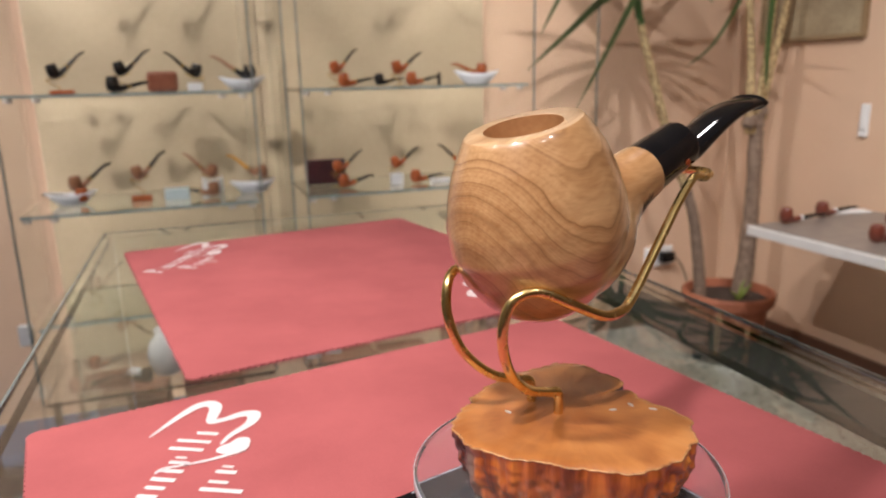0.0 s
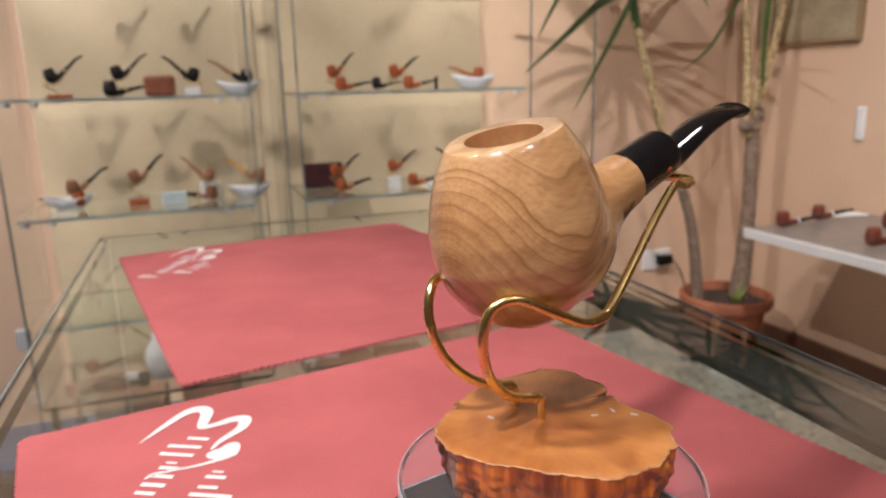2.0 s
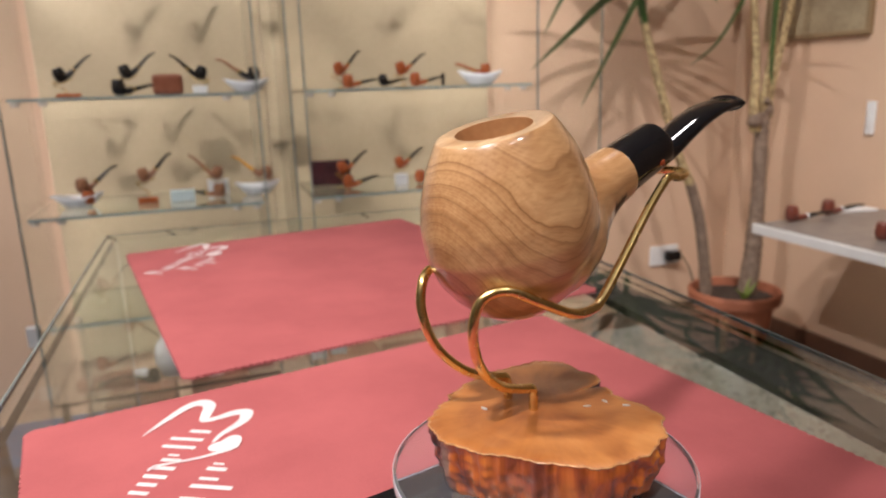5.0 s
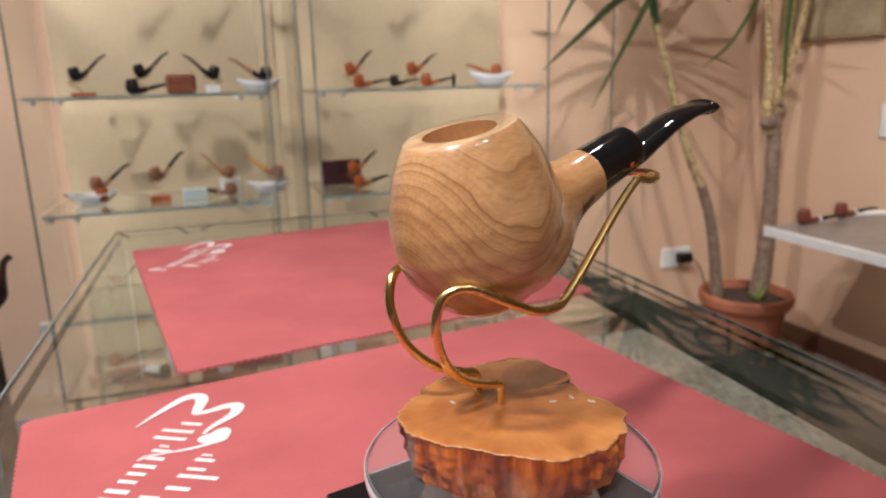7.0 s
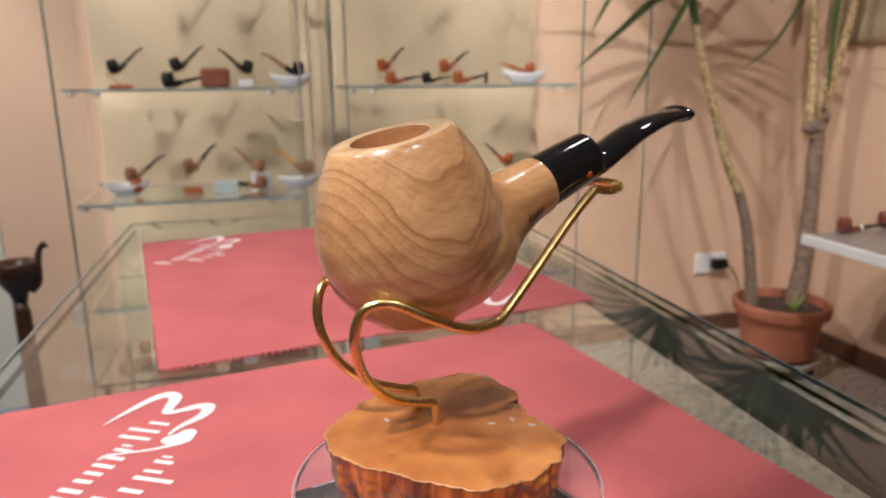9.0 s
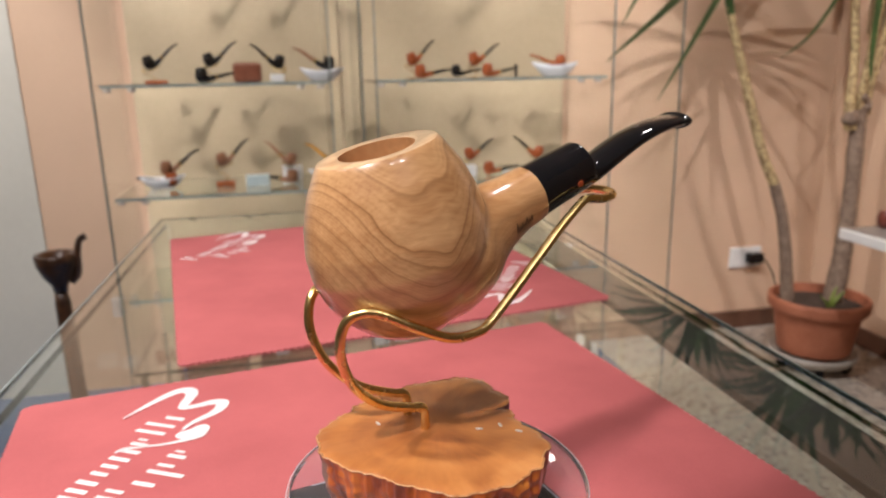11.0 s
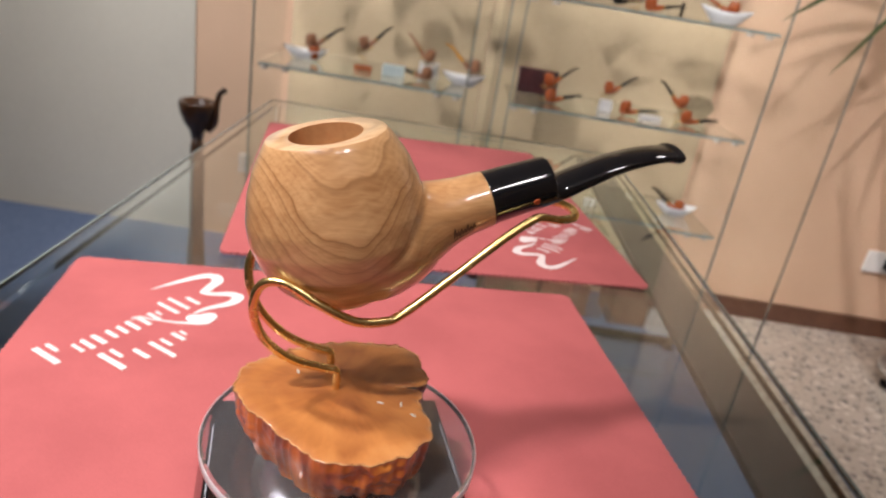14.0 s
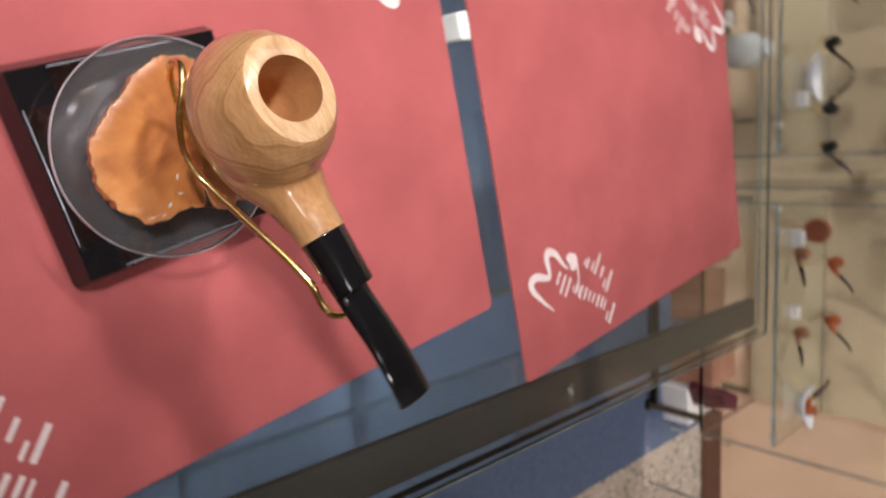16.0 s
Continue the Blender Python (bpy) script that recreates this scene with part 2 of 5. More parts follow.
def bark(name):
    """Lacquered bark: dark red knobs with near-black hollows and ashen scabs; on the bare flank upright red-brown streaks."""
    m, n, l, p = nodes_of(name)
    co = n.new("ShaderNodeTexCoord").outputs["Object"]
    mp = n.new("ShaderNodeMapping")
    mp.inputs["Scale"].default_value = (1.0, 1.0, 0.14)
    l.new(co, mp.inputs["Vector"])
    streak = noise_node(n, l, mp.outputs["Vector"], 150.0, 4, 0.55, 0.6)
    big = noise_node(n, l, mp.outputs["Vector"], 48.0, 2, 0.5, 0.4)
    lump = noise_node(n, l, co, 210.0, 3, 0.55, 0.8)
    vo = n.new("ShaderNodeTexVoronoi")
    vo.inputs["Scale"].default_value = 330.0
    l.new(co, vo.inputs["Vector"])
    knob = math_node(n, l, "SUBTRACT", 0.80, math_node(n, l, "MULTIPLY", vo.outputs["Distance"], 0.75))
    hk = math_node(n, l, "ADD", math_node(n, l, "MULTIPLY", lump.outputs["Fac"], 0.60), math_node(n, l, "MULTIPLY", knob, 0.40))
    hs = math_node(n, l, "ADD", math_node(n, l, "MULTIPLY", streak.outputs["Fac"], 0.55), math_node(n, l, "MULTIPLY", big.outputs["Fac"], 0.45))
    rk = ramp_node(n, [(0.40, (0.010, 0.004, 0.003)), (0.52, (0.060, 0.014, 0.007)), (0.62, (0.170, 0.036, 0.014)), (0.74, (0.34, 0.085, 0.028))])
    l.new(hk, rk.inputs["Fac"])
    rs = ramp_node(n, [(0.32, (0.050, 0.012, 0.005)), (0.40, (0.20, 0.044, 0.010)), (0.48, (0.40, 0.100, 0.018)), (0.60, (0.64, 0.215, 0.038))])
    l.new(hs, rs.inputs["Fac"])
    # the knobbly bark lies on one half of the rim and tails off into the bare flank
    dot = n.new("ShaderNodeVectorMath")
    dot.operation = "DOT_PRODUCT"
    l.new(co, dot.inputs[0])
    dot.inputs[1].default_value = (0.22 / 0.032, 0.975 / 0.032, 0.0)
    side = math_node(n, l, "ADD", dot.outputs["Value"], math_node(n, l, "MULTIPLY", math_node(n, l, "SUBTRACT", big.outputs["Fac"], 0.5), 2.2))
    sr = ramp_node(n, [(0.0, (0, 0, 0)), (0.35, (1, 1, 1))])
    l.new(math_node(n, l, "ADD", side, 0.30), sr.inputs["Fac"])
    both = n.new("ShaderNodeMix")
    both.data_type = "RGBA"
    l.new(sr.outputs["Color"], both.inputs["Factor"])
    l.new(rs.outputs["Color"], both.inputs["A"])
    l.new(rk.outputs["Color"], both.inputs["B"])
    worn = noise_node(n, l, mp.outputs["Vector"], 70.0, 3, 0.5, 0.4)
    wr = ramp_node(n, [(0.64, (0, 0, 0)), (0.70, (0.80, 0.80, 0.80))])
    l.new(worn.outputs["Fac"], wr.inputs["Fac"])
    mx = n.new("ShaderNodeMix")
    mx.data_type = "RGBA"
    l.new(wr.outputs["Color"], mx.inputs["Factor"])
    l.new(both.outputs["Result"], mx.inputs["A"])
    mx.inputs["B"].default_value = (0.19, 0.150, 0.125, 1)
    l.new(mx.outputs["Result"], p.inputs["Base Color"])
    p.inputs["Roughness"].default_value, p.inputs["Coat Weight"].default_value, p.inputs["Coat Roughness"].default_value = 0.32, 1.0, 0.08
    bn = n.new("ShaderNodeBump")
    bn.inputs["Strength"].default_value, bn.inputs["Distance"].default_value = 0.7, 0.0014
    l.new(math_node(n, l, "ADD", math_node(n, l, "MULTIPLY", hk, math_node(n, l, "ADD", sr.outputs["Color"], 0.12)), math_node(n, l, "MULTIPLY", hs, 0.5)), bn.inputs["Height"])
    l.new(bn.outputs["Normal"], p.inputs["Normal"])
    l.new(bn.outputs["Normal"], p.inputs["Coat Normal"])
    return m


M_PEACH = surface("peach_paint", (0.63, 0.435, 0.295), (0.69, 0.48, 0.33), 3.0, 0.75, bump=0.0006, fine=40)
M_BEIGE = surface("beige_panel", (0.42, 0.330, 0.208), (0.48, 0.378, 0.243), 2.5, 0.6, fine=30)
M_GREY = surface("grey_paint", (0.57, 0.55, 0.475), (0.62, 0.60, 0.52), 2.0, 0.7, fine=30)
M_CEIL = surface("ceiling_paint", (0.46, 0.43, 0.39), (0.52, 0.49, 0.45), 2.0, 0.8)
M_TERRAZZO = terrazzo("terrazzo")
M_CARPET = surface("blue_carpet", (0.085, 0.125, 0.215), (0.125, 0.170, 0.275), 60, 0.95, bump=0.002, fine=9)
M_SKIRT = surface("brown_skirting", (0.10, 0.045, 0.028), (0.15, 0.07, 0.04), 12, 0.4)
M_GLASS = glass("clear_glass")
M_SIDEGLASS = glass("thin_side_glass", (0.975, 0.985, 0.97), 0.0, 1.10)
M_GEDGE = surface("glass_edge", (0.09, 0.115, 0.105), (0.18, 0.21, 0.20), 30, 0.12)
M_CABEDGE = surface("cabinet_glass_edge", (0.15, 0.17, 0.15), (0.27, 0.295, 0.27), 30, 0.15)
M_SHELFEDGE = surface("shelf_edge", (0.20, 0.26, 0.25), (0.34, 0.42, 0.40), 30, 0.15)
M_RAIL = surface("bronze_rail", (0.011, 0.0095, 0.0085), (0.017, 0.015, 0.013), 15, 0.75, spec=0.05)
M_ACRYLIC = glass("acrylic", (0.93, 0.925, 0.955), 0.0, 1.49, 0.978)
M_FROST = glass("frosted_acrylic", (0.90, 0.86, 0.88), 0.35, 1.45, 0.62)
M_RED = surface("red_felt", (0.315, 0.068, 0.068), (0.380, 0.087, 0.086), 16, 0.85, bump=0.0006, fine=90, spread=(0.40, 0.60))
M_PRINT = surface("white_print", (0.60, 0.49, 0.47), (0.72, 0.62, 0.60), 60, 0.7)
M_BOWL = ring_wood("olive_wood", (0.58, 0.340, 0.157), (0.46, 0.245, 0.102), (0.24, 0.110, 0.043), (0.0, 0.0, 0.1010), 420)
# paler copy of the bowl wood: overhead light on the rim put into colour
M_RIM = ring_wood("lit_rim_wood", (0.72, 0.50, 0.29), (0.62, 0.40, 0.21), (0.46, 0.27, 0.13), (0.0, 0.0, 0.1100), 360)
M_CHAMBER = surface("bare_wood", (0.46, 0.21, 0.08), (0.58, 0.30, 0.12), 60, 0.6, bump=0.0003)
M_EBONITE = surface("black_ebonite", (0.004, 0.004, 0.005), (0.007, 0.007, 0.008), 40, 0.055, coat=0.5, rough_var=0.02)
M_BRASS = surface("brass", (0.80, 0.56, 0.20), (0.88, 0.65, 0.28), 60, 0.26, metal=1.0, rough_var=0.1)
M_GLINT = surface("edge_glint", (0.26, 0.10, 0.035), (0.56, 0.29, 0.12), 120, 0.25, coat=0.8)
M_BURL = burl("burl_top")
M_BARK = bark("burl_bark")
M_BLACKPLASTIC = surface("black_plastic", (0.005, 0.0045, 0.005), (0.009, 0.008, 0.009), 30, 0.10, rough_var=0.05, spec=0.3)
M_SOLAR = surface("solar_cell", (0.005, 0.003, 0.0025), (0.015, 0.007, 0.005), 45, 0.10, rough_var=0.05, spec=0.3)
M_HUB = surface("dark_chrome", (0.16, 0.165, 0.175), (0.30, 0.305, 0.32), 90, 0.16, metal=1.0, bump=0.0004, fine=3)
M_STEEL = surface("steel", (0.55, 0.55, 0.55), (0.65, 0.65, 0.66), 40, 0.25, metal=1.0)
M_SAUCER = surface("pale_saucer", (0.40, 0.36, 0.31), (0.50, 0.46, 0.40), 20, 0.5)
M_LEG = surface("bronze_leg", (0.16, 0.12, 0.07), (0.22, 0.165, 0.10), 20, 0.4, metal=0.5)
M_MAROON = surface("maroon_paper", (0.060, 0.008, 0.014), (0.10, 0.014, 0.022), 40, 0.35)
M_BROWNCARD = surface("brown_carton", (0.20, 0.075, 0.042), (0.34, 0.16, 0.10), 14, 0.7)
M_PIN = surface("dull_silver", (0.50, 0.50, 0.48), (0.72, 0.72, 0.70), 300, 0.55, metal=0.6)
M_PORCELAIN = surface("porcelain", (0.78, 0.79, 0.80), (0.84, 0.85, 0.86), 20, 0.15, coat=0.5)
M_CARD = surface("white_card", (0.74, 0.74, 0.72), (0.80, 0.80, 0.78), 30, 0.7)
M_CYANCARD = surface("pale_blue_card", (0.55, 0.68, 0.68), (0.66, 0.76, 0.75), 30, 0.5)
M_BLACKBRIAR = surface("black_briar", (0.006, 0.005, 0.005), (0.02, 0.016, 0.014), 120, 0.25, coat=0.3, bump=0.0004)
M_REDBRIAR = surface("red_briar", (0.30, 0.060, 0.018), (0.45, 0.12, 0.035), 90, 0.25, coat=0.5)
M_DARKBRIAR = surface("dark_red_briar", (0.115, 0.024, 0.015), (0.20, 0.050, 0.028), 90, 0.3, coat=0.4)
M_BROWNBRIAR = surface("brown_briar", (0.23, 0.095, 0.045), (0.36, 0.17, 0.085), 90, 0.3, coat=0.4)
M_AMBER = surface("amber", (0.60, 0.26, 0.03), (0.70, 0.34, 0.06), 60, 0.15, coat=0.6)
M_LEATHER = surface("brown_leather", (0.21, 0.062, 0.028), (0.29, 0.095, 0.045), 40, 0.45, bump=0.0006)
M_DARKBOX = surface("dark_red_box", (0.018, 0.006, 0.008), (0.05, 0.012, 0.014), 25, 0.3)
M_TERRACOTTA = surface("terracotta", (0.36, 0.115, 0.055), (0.45, 0.16, 0.085), 12, 0.65, bump=0.0008)
M_SOIL = surface("soil", (0.035, 0.022, 0.015), (0.08, 0.05, 0.035), 40, 0.95, bump=0.006)
M_TRUNK = surface("plant_trunk", (0.15, 0.095, 0.065), (0.30, 0.215, 0.155), 45, 0.85, bump=0.004, fine=4)
M_STALK = surface("plant_stalk", (0.22, 0.135, 0.060), (0.62, 0.47, 0.24), 75, 0.8, bump=0.005, fine=3, spread=(0.40, 0.58))
M_LEAF = surface("plant_leaf", (0.024, 0.060, 0.014), (0.070, 0.145, 0.034), 9, 0.42, fine=12)
M_SPROUT = surface("young_leaf", (0.14, 0.20, 0.03), (0.24, 0.30, 0.06), 40, 0.5)
M_SHELFWHITE = surface("white_laminate", (0.72, 0.70, 0.67), (0.78, 0.76, 0.73), 20, 0.4)
M_GREYTOP = surface("grey_shelf_top", (0.20, 0.17, 0.15), (0.27, 0.235, 0.20), 20, 0.35)
M_WHITEPLASTIC = surface("white_plastic", (0.74, 0.73, 0.71), (0.80, 0.79, 0.77), 30, 0.35)
M_DARKWOOD = surface("dark_carved_wood", (0.022, 0.010, 0.006), (0.10, 0.040, 0.016), 30, 0.3, coat=0.4, bump=0.002)
M_CANVAS = surface("picture_canvas", (0.26, 0.20, 0.12), (0.42, 0.34, 0.21), 9, 0.7)
M_FRAME = surface("picture_frame", (0.24, 0.16, 0.08), (0.32, 0.22, 0.12), 20, 0.5)
M_PAPER = surface("paper", (0.66, 0.66, 0.67), (0.72, 0.72, 0.73), 20, 0.8)
M_REDINK = surface("red_ink", (0.42, 0.05, 0.06), (0.48, 0.07, 0.08), 30, 0.8)
M_GREYINK = surface("grey_ink", (0.28, 0.28, 0.30), (0.34, 0.34, 0.36), 30, 0.8)
M_INK = surface("black_ink", (0.022, 0.014, 0.010), (0.04, 0.026, 0.018), 300, 0.6)
M_STAMP = surface("brown_stamp", (0.060, 0.030, 0.016), (0.10, 0.050, 0.026), 300, 0.6)
M_ORANGE = surface("orange_dot", (0.36, 0.06, 0.015), (0.44, 0.085, 0.02), 300, 0.3)


M_LAMPGLOW, n_, l_, p_ = nodes_of("lamp_glow")
p_.inputs["Emission Color"].default_value = (1.0, 0.95, 0.86, 1)
p_.inputs["Emission Strength"].default_value = 9.0


# ---- building helpers ----
def link_bm(name, bm, material, smooth=False):
    me = bpy.data.meshes.new(name)
    bm.to_mesh(me)
    bm.free()
    for mt in (material if isinstance(material, (list, tuple)) else [material]):
        me.materials.append(mt)
    if smooth:
        me.shade_smooth()
    return new(name, me)


def part(name, bm, material, parent, label="", smooth=False):
    ob = link_bm(name, bm, material, smooth)
    ob.parent = parent
    if label:
        tagged(ob, label)
    return ob


def empty(name, m, label, category, group="", kind=""):
    ob = new(name)
    ob.empty_display_size = 0.02
    ob.matrix_world = m
    return tagged(ob, label, category, group, kind)


def add_box(bm, x0, x1, y0, y1, z0, z1, bevel=0.0, segments=2):
    vs = [bm.verts.new((x, y, z)) for x in (x0, x1) for y in (y0, y1) for z in (z0, z1)]
    fs = [bm.faces.new([vs[i] for i in f]) for f in ((0, 1, 3, 2), (4, 6, 7, 5), (0, 4, 5, 1), (2, 3, 7, 6), (0, 2, 6, 4), (1, 5, 7, 3))]
    if bevel:
        bmesh.ops.bevel(bm, geom=list({e for f in fs for e in f.edges}), offset=bevel, segments=segments, affect="EDGES", profile=0.5)
    return bm


def box(x0, x1, y0, y1, z0, z1, bevel=0.0):
    return add_box(bmesh.new(), x0, x1, y0, y1, z0, z1, bevel)


def add_lathe(bm, profile, n=32, m=None, sx=1.0, sy=1.0, close=True):
    """Turns (radius, height) points round z; a radius of 0 closes the end."""
    rings = []
    for r, z in profile:
        if r <= 1e-9:
            rings.append([bm.verts.new((0, 0, z))])
        else:
            rings.append([bm.verts.new((r * sx * math.cos(2 * math.pi * i / n), r * sy * math.sin(2 * math.pi * i / n), z)) for i in range(n)])
    for a, b in zip(rings, rings[1:]):
        for i in range(n):
            j = (i + 1) % n
            if len(a) == 1 and len(b) == 1:
                continue
            if len(a) == 1:
                bm.faces.new((a[0], b[j], b[i]))
            elif len(b) == 1:
                bm.faces.new((a[i], a[j], b[0]))
            else:
                bm.faces.new((a[i], a[j], b[j], b[i]))
    if m is not None:
        bmesh.ops.transform(bm, matrix=m, verts=[v for r in rings for v in r])
    return bm


def spline(points, per=8):
    """Points along a smooth line through the given ones."""
    ps = [Vector(p) for p in points]
    out = []
    for i in range(len(ps) - 1):
        a, b, c, d = ps[max(i - 1, 0)], ps[i], ps[i + 1], ps[min(i + 2, len(ps) - 1)]
        for k in range(per):
            t = k / per
            out.append(0.5 * ((2 * b) + (c - a) * t + (2 * a - 5 * b + 4 * c - d) * t * t + (3 * b - a - 3 * c + d) * t ** 3))
    out.append(ps[-1])
    return out


def add_tube(bm, line, radius, n=10, flat=None, up=(0, 0, 1)):
    """A tube along the line. radius: a number or one for each point; flat: width over thickness."""
    line = [Vector(p) for p in line]
    rs = radius if isinstance(radius, (list, tuple)) else [radius] * len(line)
    fl = flat if isinstance(flat, (list, tuple)) else [flat or 1.0] * len(line)
    rings, side = [], None
    for i, p in enumerate(line):
        d = (line[min(i + 1, len(line) - 1)] - line[max(i - 1, 0)]).normalized()
        if side is None:
            side = d.cross(Vector(up))
            if side.length < 1e-4:
                side = d.cross(Vector((0, 1, 0)))
        side = (side - d * side.dot(d)).normalized()
        top = side.cross(d).normalized()
        rings.append([bm.verts.new(p + side * (rs[i] * fl[i] * math.cos(2 * math.pi * k / n)) + top * (rs[i] * math.sin(2 * math.pi * k / n))) for k in range(n)])
    for a, b in zip(rings, rings[1:]):
        for k in range(n):
            bm.faces.new((a[k], a[(k + 1) % n], b[(k + 1) % n], b[k]))
    for ring, flip in ((rings[0], True), (rings[-1], False)):
        bm.faces.new(ring[::-1] if flip else ring)
    return bm


def fixed(bm):
    bmesh.ops.recalc_face_normals(bm, faces=bm.faces)
    return bm


# ---- the room ----
def structure(name, bm, material, label, category):
    return tagged(link_bm(name, bm, material), label, category, kind="structure")


X0, X1, Y0 = -2.4, 2.05, -2.6
structure("floor", box(X0, X1, Y0, WALL + 0.1, -0.10, 0.0), M_TERRAZZO, "speckled beige and brown terrazzo floor", "floor")
structure("carpet", box(X0 + 0.01, 1.055, Y0 + 0.01, WALL - 0.02, 0.0, 0.006), M_CARPET, "dark blue carpet lying over the terrazzo floor", "carpet")
structure("ceiling", box(X0 - 0.1, X1 + 0.1, Y0 - 0.1, WALL + 0.1, CEIL, CEIL + 0.1), M_CEIL, "plain greyish ceiling", "ceiling")
structure("wall_north", box(-0.874, X1, WALL, WALL + 0.1, 0, CEIL), M_PEACH, "peach painted plaster wall", "wall")
structure("wall_north_grey", box(X0, -0.874, WALL - 0.006, WALL + 0.1, 0, CEIL), M_GREY, "grey-green painted wall panel", "wall")
structure("wall_south", box(X0, X1, Y0 - 0.1, Y0, 0, CEIL), M_PEACH, "peach painted plaster wall", "wall")
structure("wall_east", box(X1, X1 + 0.1, Y0, WALL + 0.1, 0, CEIL), M_PEACH, "peach painted plaster wall", "wall")
structure("wall_west", box(X0 - 0.1, X0, Y0, WALL + 0.1, 0, CEIL), M_GREY, "grey-green painted wall", "wall")
structure("baseboard", box(1.00, X1 - 0.0145, WALL - 0.014, WALL, 0, 0.075, 0.003), M_SKIRT, "dark brown wooden skirting along the peach wall", "baseboard")
structure("baseboard_east", box(X1 - 0.014, X1, Y0, WALL - 0.0005, 0, 0.075, 0.003), M_SKIRT, "dark brown wooden skirting along the peach side wall", "baseboard")


# ---- the glass counter ----
TX0, TX1, TY0, TY1 = -0.205, 0.236, -1.05, 0.70
counter = empty("glass_counter", pose(0, 0, 0), "long glass showcase counter with a bronze rail and dark base frame", "display counter")


def pane(name, bm, parent, material=None, label=""):
    ob = part(name, bm, material or M_GLASS, parent, label)
    ob.visible_shadow = False
    return ob


pane("glass_top", box(TX0, TX1, TY0, TY1, T - 0.008, T, 0.0008), counter, label="clear glass top")
for x0, x1, y0, y1 in ((TX0 - 0.0015, TX0, TY0, TY1), (TX1, TX1 + 0.0015, TY0, TY1), (TX0, TX1, TY1, TY1 + 0.0015)):
    part("edge_strip", box(x0, x1, y0, y1, T - 0.008, T - 0.0005), M_GEDGE, counter, "dark polished glass edge")
pane("side_pane", box(TX0 + 0.004, TX0 + 0.009, TY0, TY1 - 0.01, 0.061, T - 0.012), counter, M_SIDEGLASS)
pane("side_pane", box(TX1 - 0.006, TX1 - 0.001, TY0, TY1 - 0.01, 0.061, T - 0.012), counter)
pane("end_pane", box(TX0 + 0.012, TX1 - 0.012, TY1 - 0.012, TY1 - 0.007, 0.061, T - 0.012), counter, M_SIDEGLASS)
part("top_rail", box(0.191, 0.2245, TY0, TY1 - 0.02, T - 0.0180, T - 0.0115, 0.001), M_RAIL, counter, "flat bronze-brown rail under the glass edge")
pane("inner_shelf", box(TX0 + 0.02, TX1 - 0.05, TY0 + 0.02, TY1 - 0.03, T - 0.262, T - 0.256), counter, label="clear glass inner shelf")
for y in (-0.55, 0.10, 0.60):
    part("shelf_bar", box(TX0 + 0.01, TX1 - 0.01, y, y + 0.006, T - 0.270, T - 0.263), M_GEDGE, counter, "thin black metal bar")
for x in (TX0 + 0.010, TX1 - 0.054):
    part("shelf_rail", box(x, x + 0.006, TY0 + 0.01, TY1 - 0.02, T - 0.2625, T - 0.2555), M_GEDGE, counter, "thin black metal rail")
for x in (TX0, TX1 - 0.025):
    part("base_rail", box(x + 0.007, x + 0.018, TY0, TY1 - 0.005, 0.030, 0.060, 0.002), M_RAIL, counter, "dark base rail")
for y in (TY0, -0.2, TY1 - 0.03):
    for x in (TX0, TX1 - 0.025):
        part("foot", box(x, x + 0.025, y, y + 0.025, 0.006, 0.0295), M_BLACKPLASTIC, counter, "short black foot")
for y in (TY0, TY1 - 0.03):
    part("base_bar", box(TX0 + 0.0255, TX1 - 0.0255, y, y + 0.025, 0.031, 0.059, 0.002), M_RAIL, counter, "dark base bar")


INNER = T - 0.2559
INSIDE = ((0.035, 0.555, 0.165, 0.070, 0.030, 8, "M_DARKBOX", "dark wooden pipe case on the inner glass shelf"), (-0.095, 0.535, 0.040, 0.035, 0.020, 12, "M_CARD", "small white card box on the inner glass shelf"),
          (-0.110, 0.330, 0.060, 0.120, 0.025, 4, "M_LEATHER", "brown leather pouch on the inner glass shelf"), (-0.120, 0.140, 0.070, 0.090, 0.018, -6, "M_GREYTOP", "flat grey tray on the inner glass shelf"),
          (0.100, 0.250, 0.080, 0.060, 0.020, 5, "M_GREYTOP", "flat grey tray on the inner glass shelf"), (-0.130, 0.450, 0.030, 0.040, 0.035, 10, "M_CARD", "small white card box on the inner glass shelf"))

# ---- red mats ----
def pinked_mat(m, w, d, label):
    """A felt mat with small saw teeth along its edges."""
    tooth, rad = 0.0042, 0.007
    path = []
    for cx, cy, a0 in ((w - rad, rad, -90), (w - rad, d - rad, 0), (rad, d - rad, 90), (rad, rad, 180)):
        path += [(cx + rad * math.cos(radians(a0 + 15 * k)), cy + rad * math.sin(radians(a0 + 15 * k))) for k in range(7)]
    pts = []
    for (ax, ay), (bx, by) in zip(path, path[1:] + path[:1]):
        length = math.hypot(bx - ax, by - ay)
        ux, uy = (bx - ax) / length, (by - ay) / length
        n = max(1, int(length / tooth))
        for i in range(n):
            u = length * i / n
            pts.append((ax + ux * u, ay + uy * u))
            if n > 1:
                u += length / n / 2
                pts.append((ax + ux * u - uy * 0.0012, ay + uy * u + ux * 0.0012))
    bm = bmesh.new()
    low = [bm.verts.new((x, y, 0.0003)) for x, y in pts]
    top = [bm.verts.new((x, y, 0.0018)) for x, y in pts]
    bm.faces.new(low[::-1])
    bm.faces.new(top)
    for i in range(len(pts)):
        j = (i + 1) % len(pts)
        bm.faces.new((low[i], low[j], top[j], top[i]))
    ob = empty("display_mat", m, label, "mat", "red mats on the counter")
    part("felt", bm, M_RED, ob)
    return ob


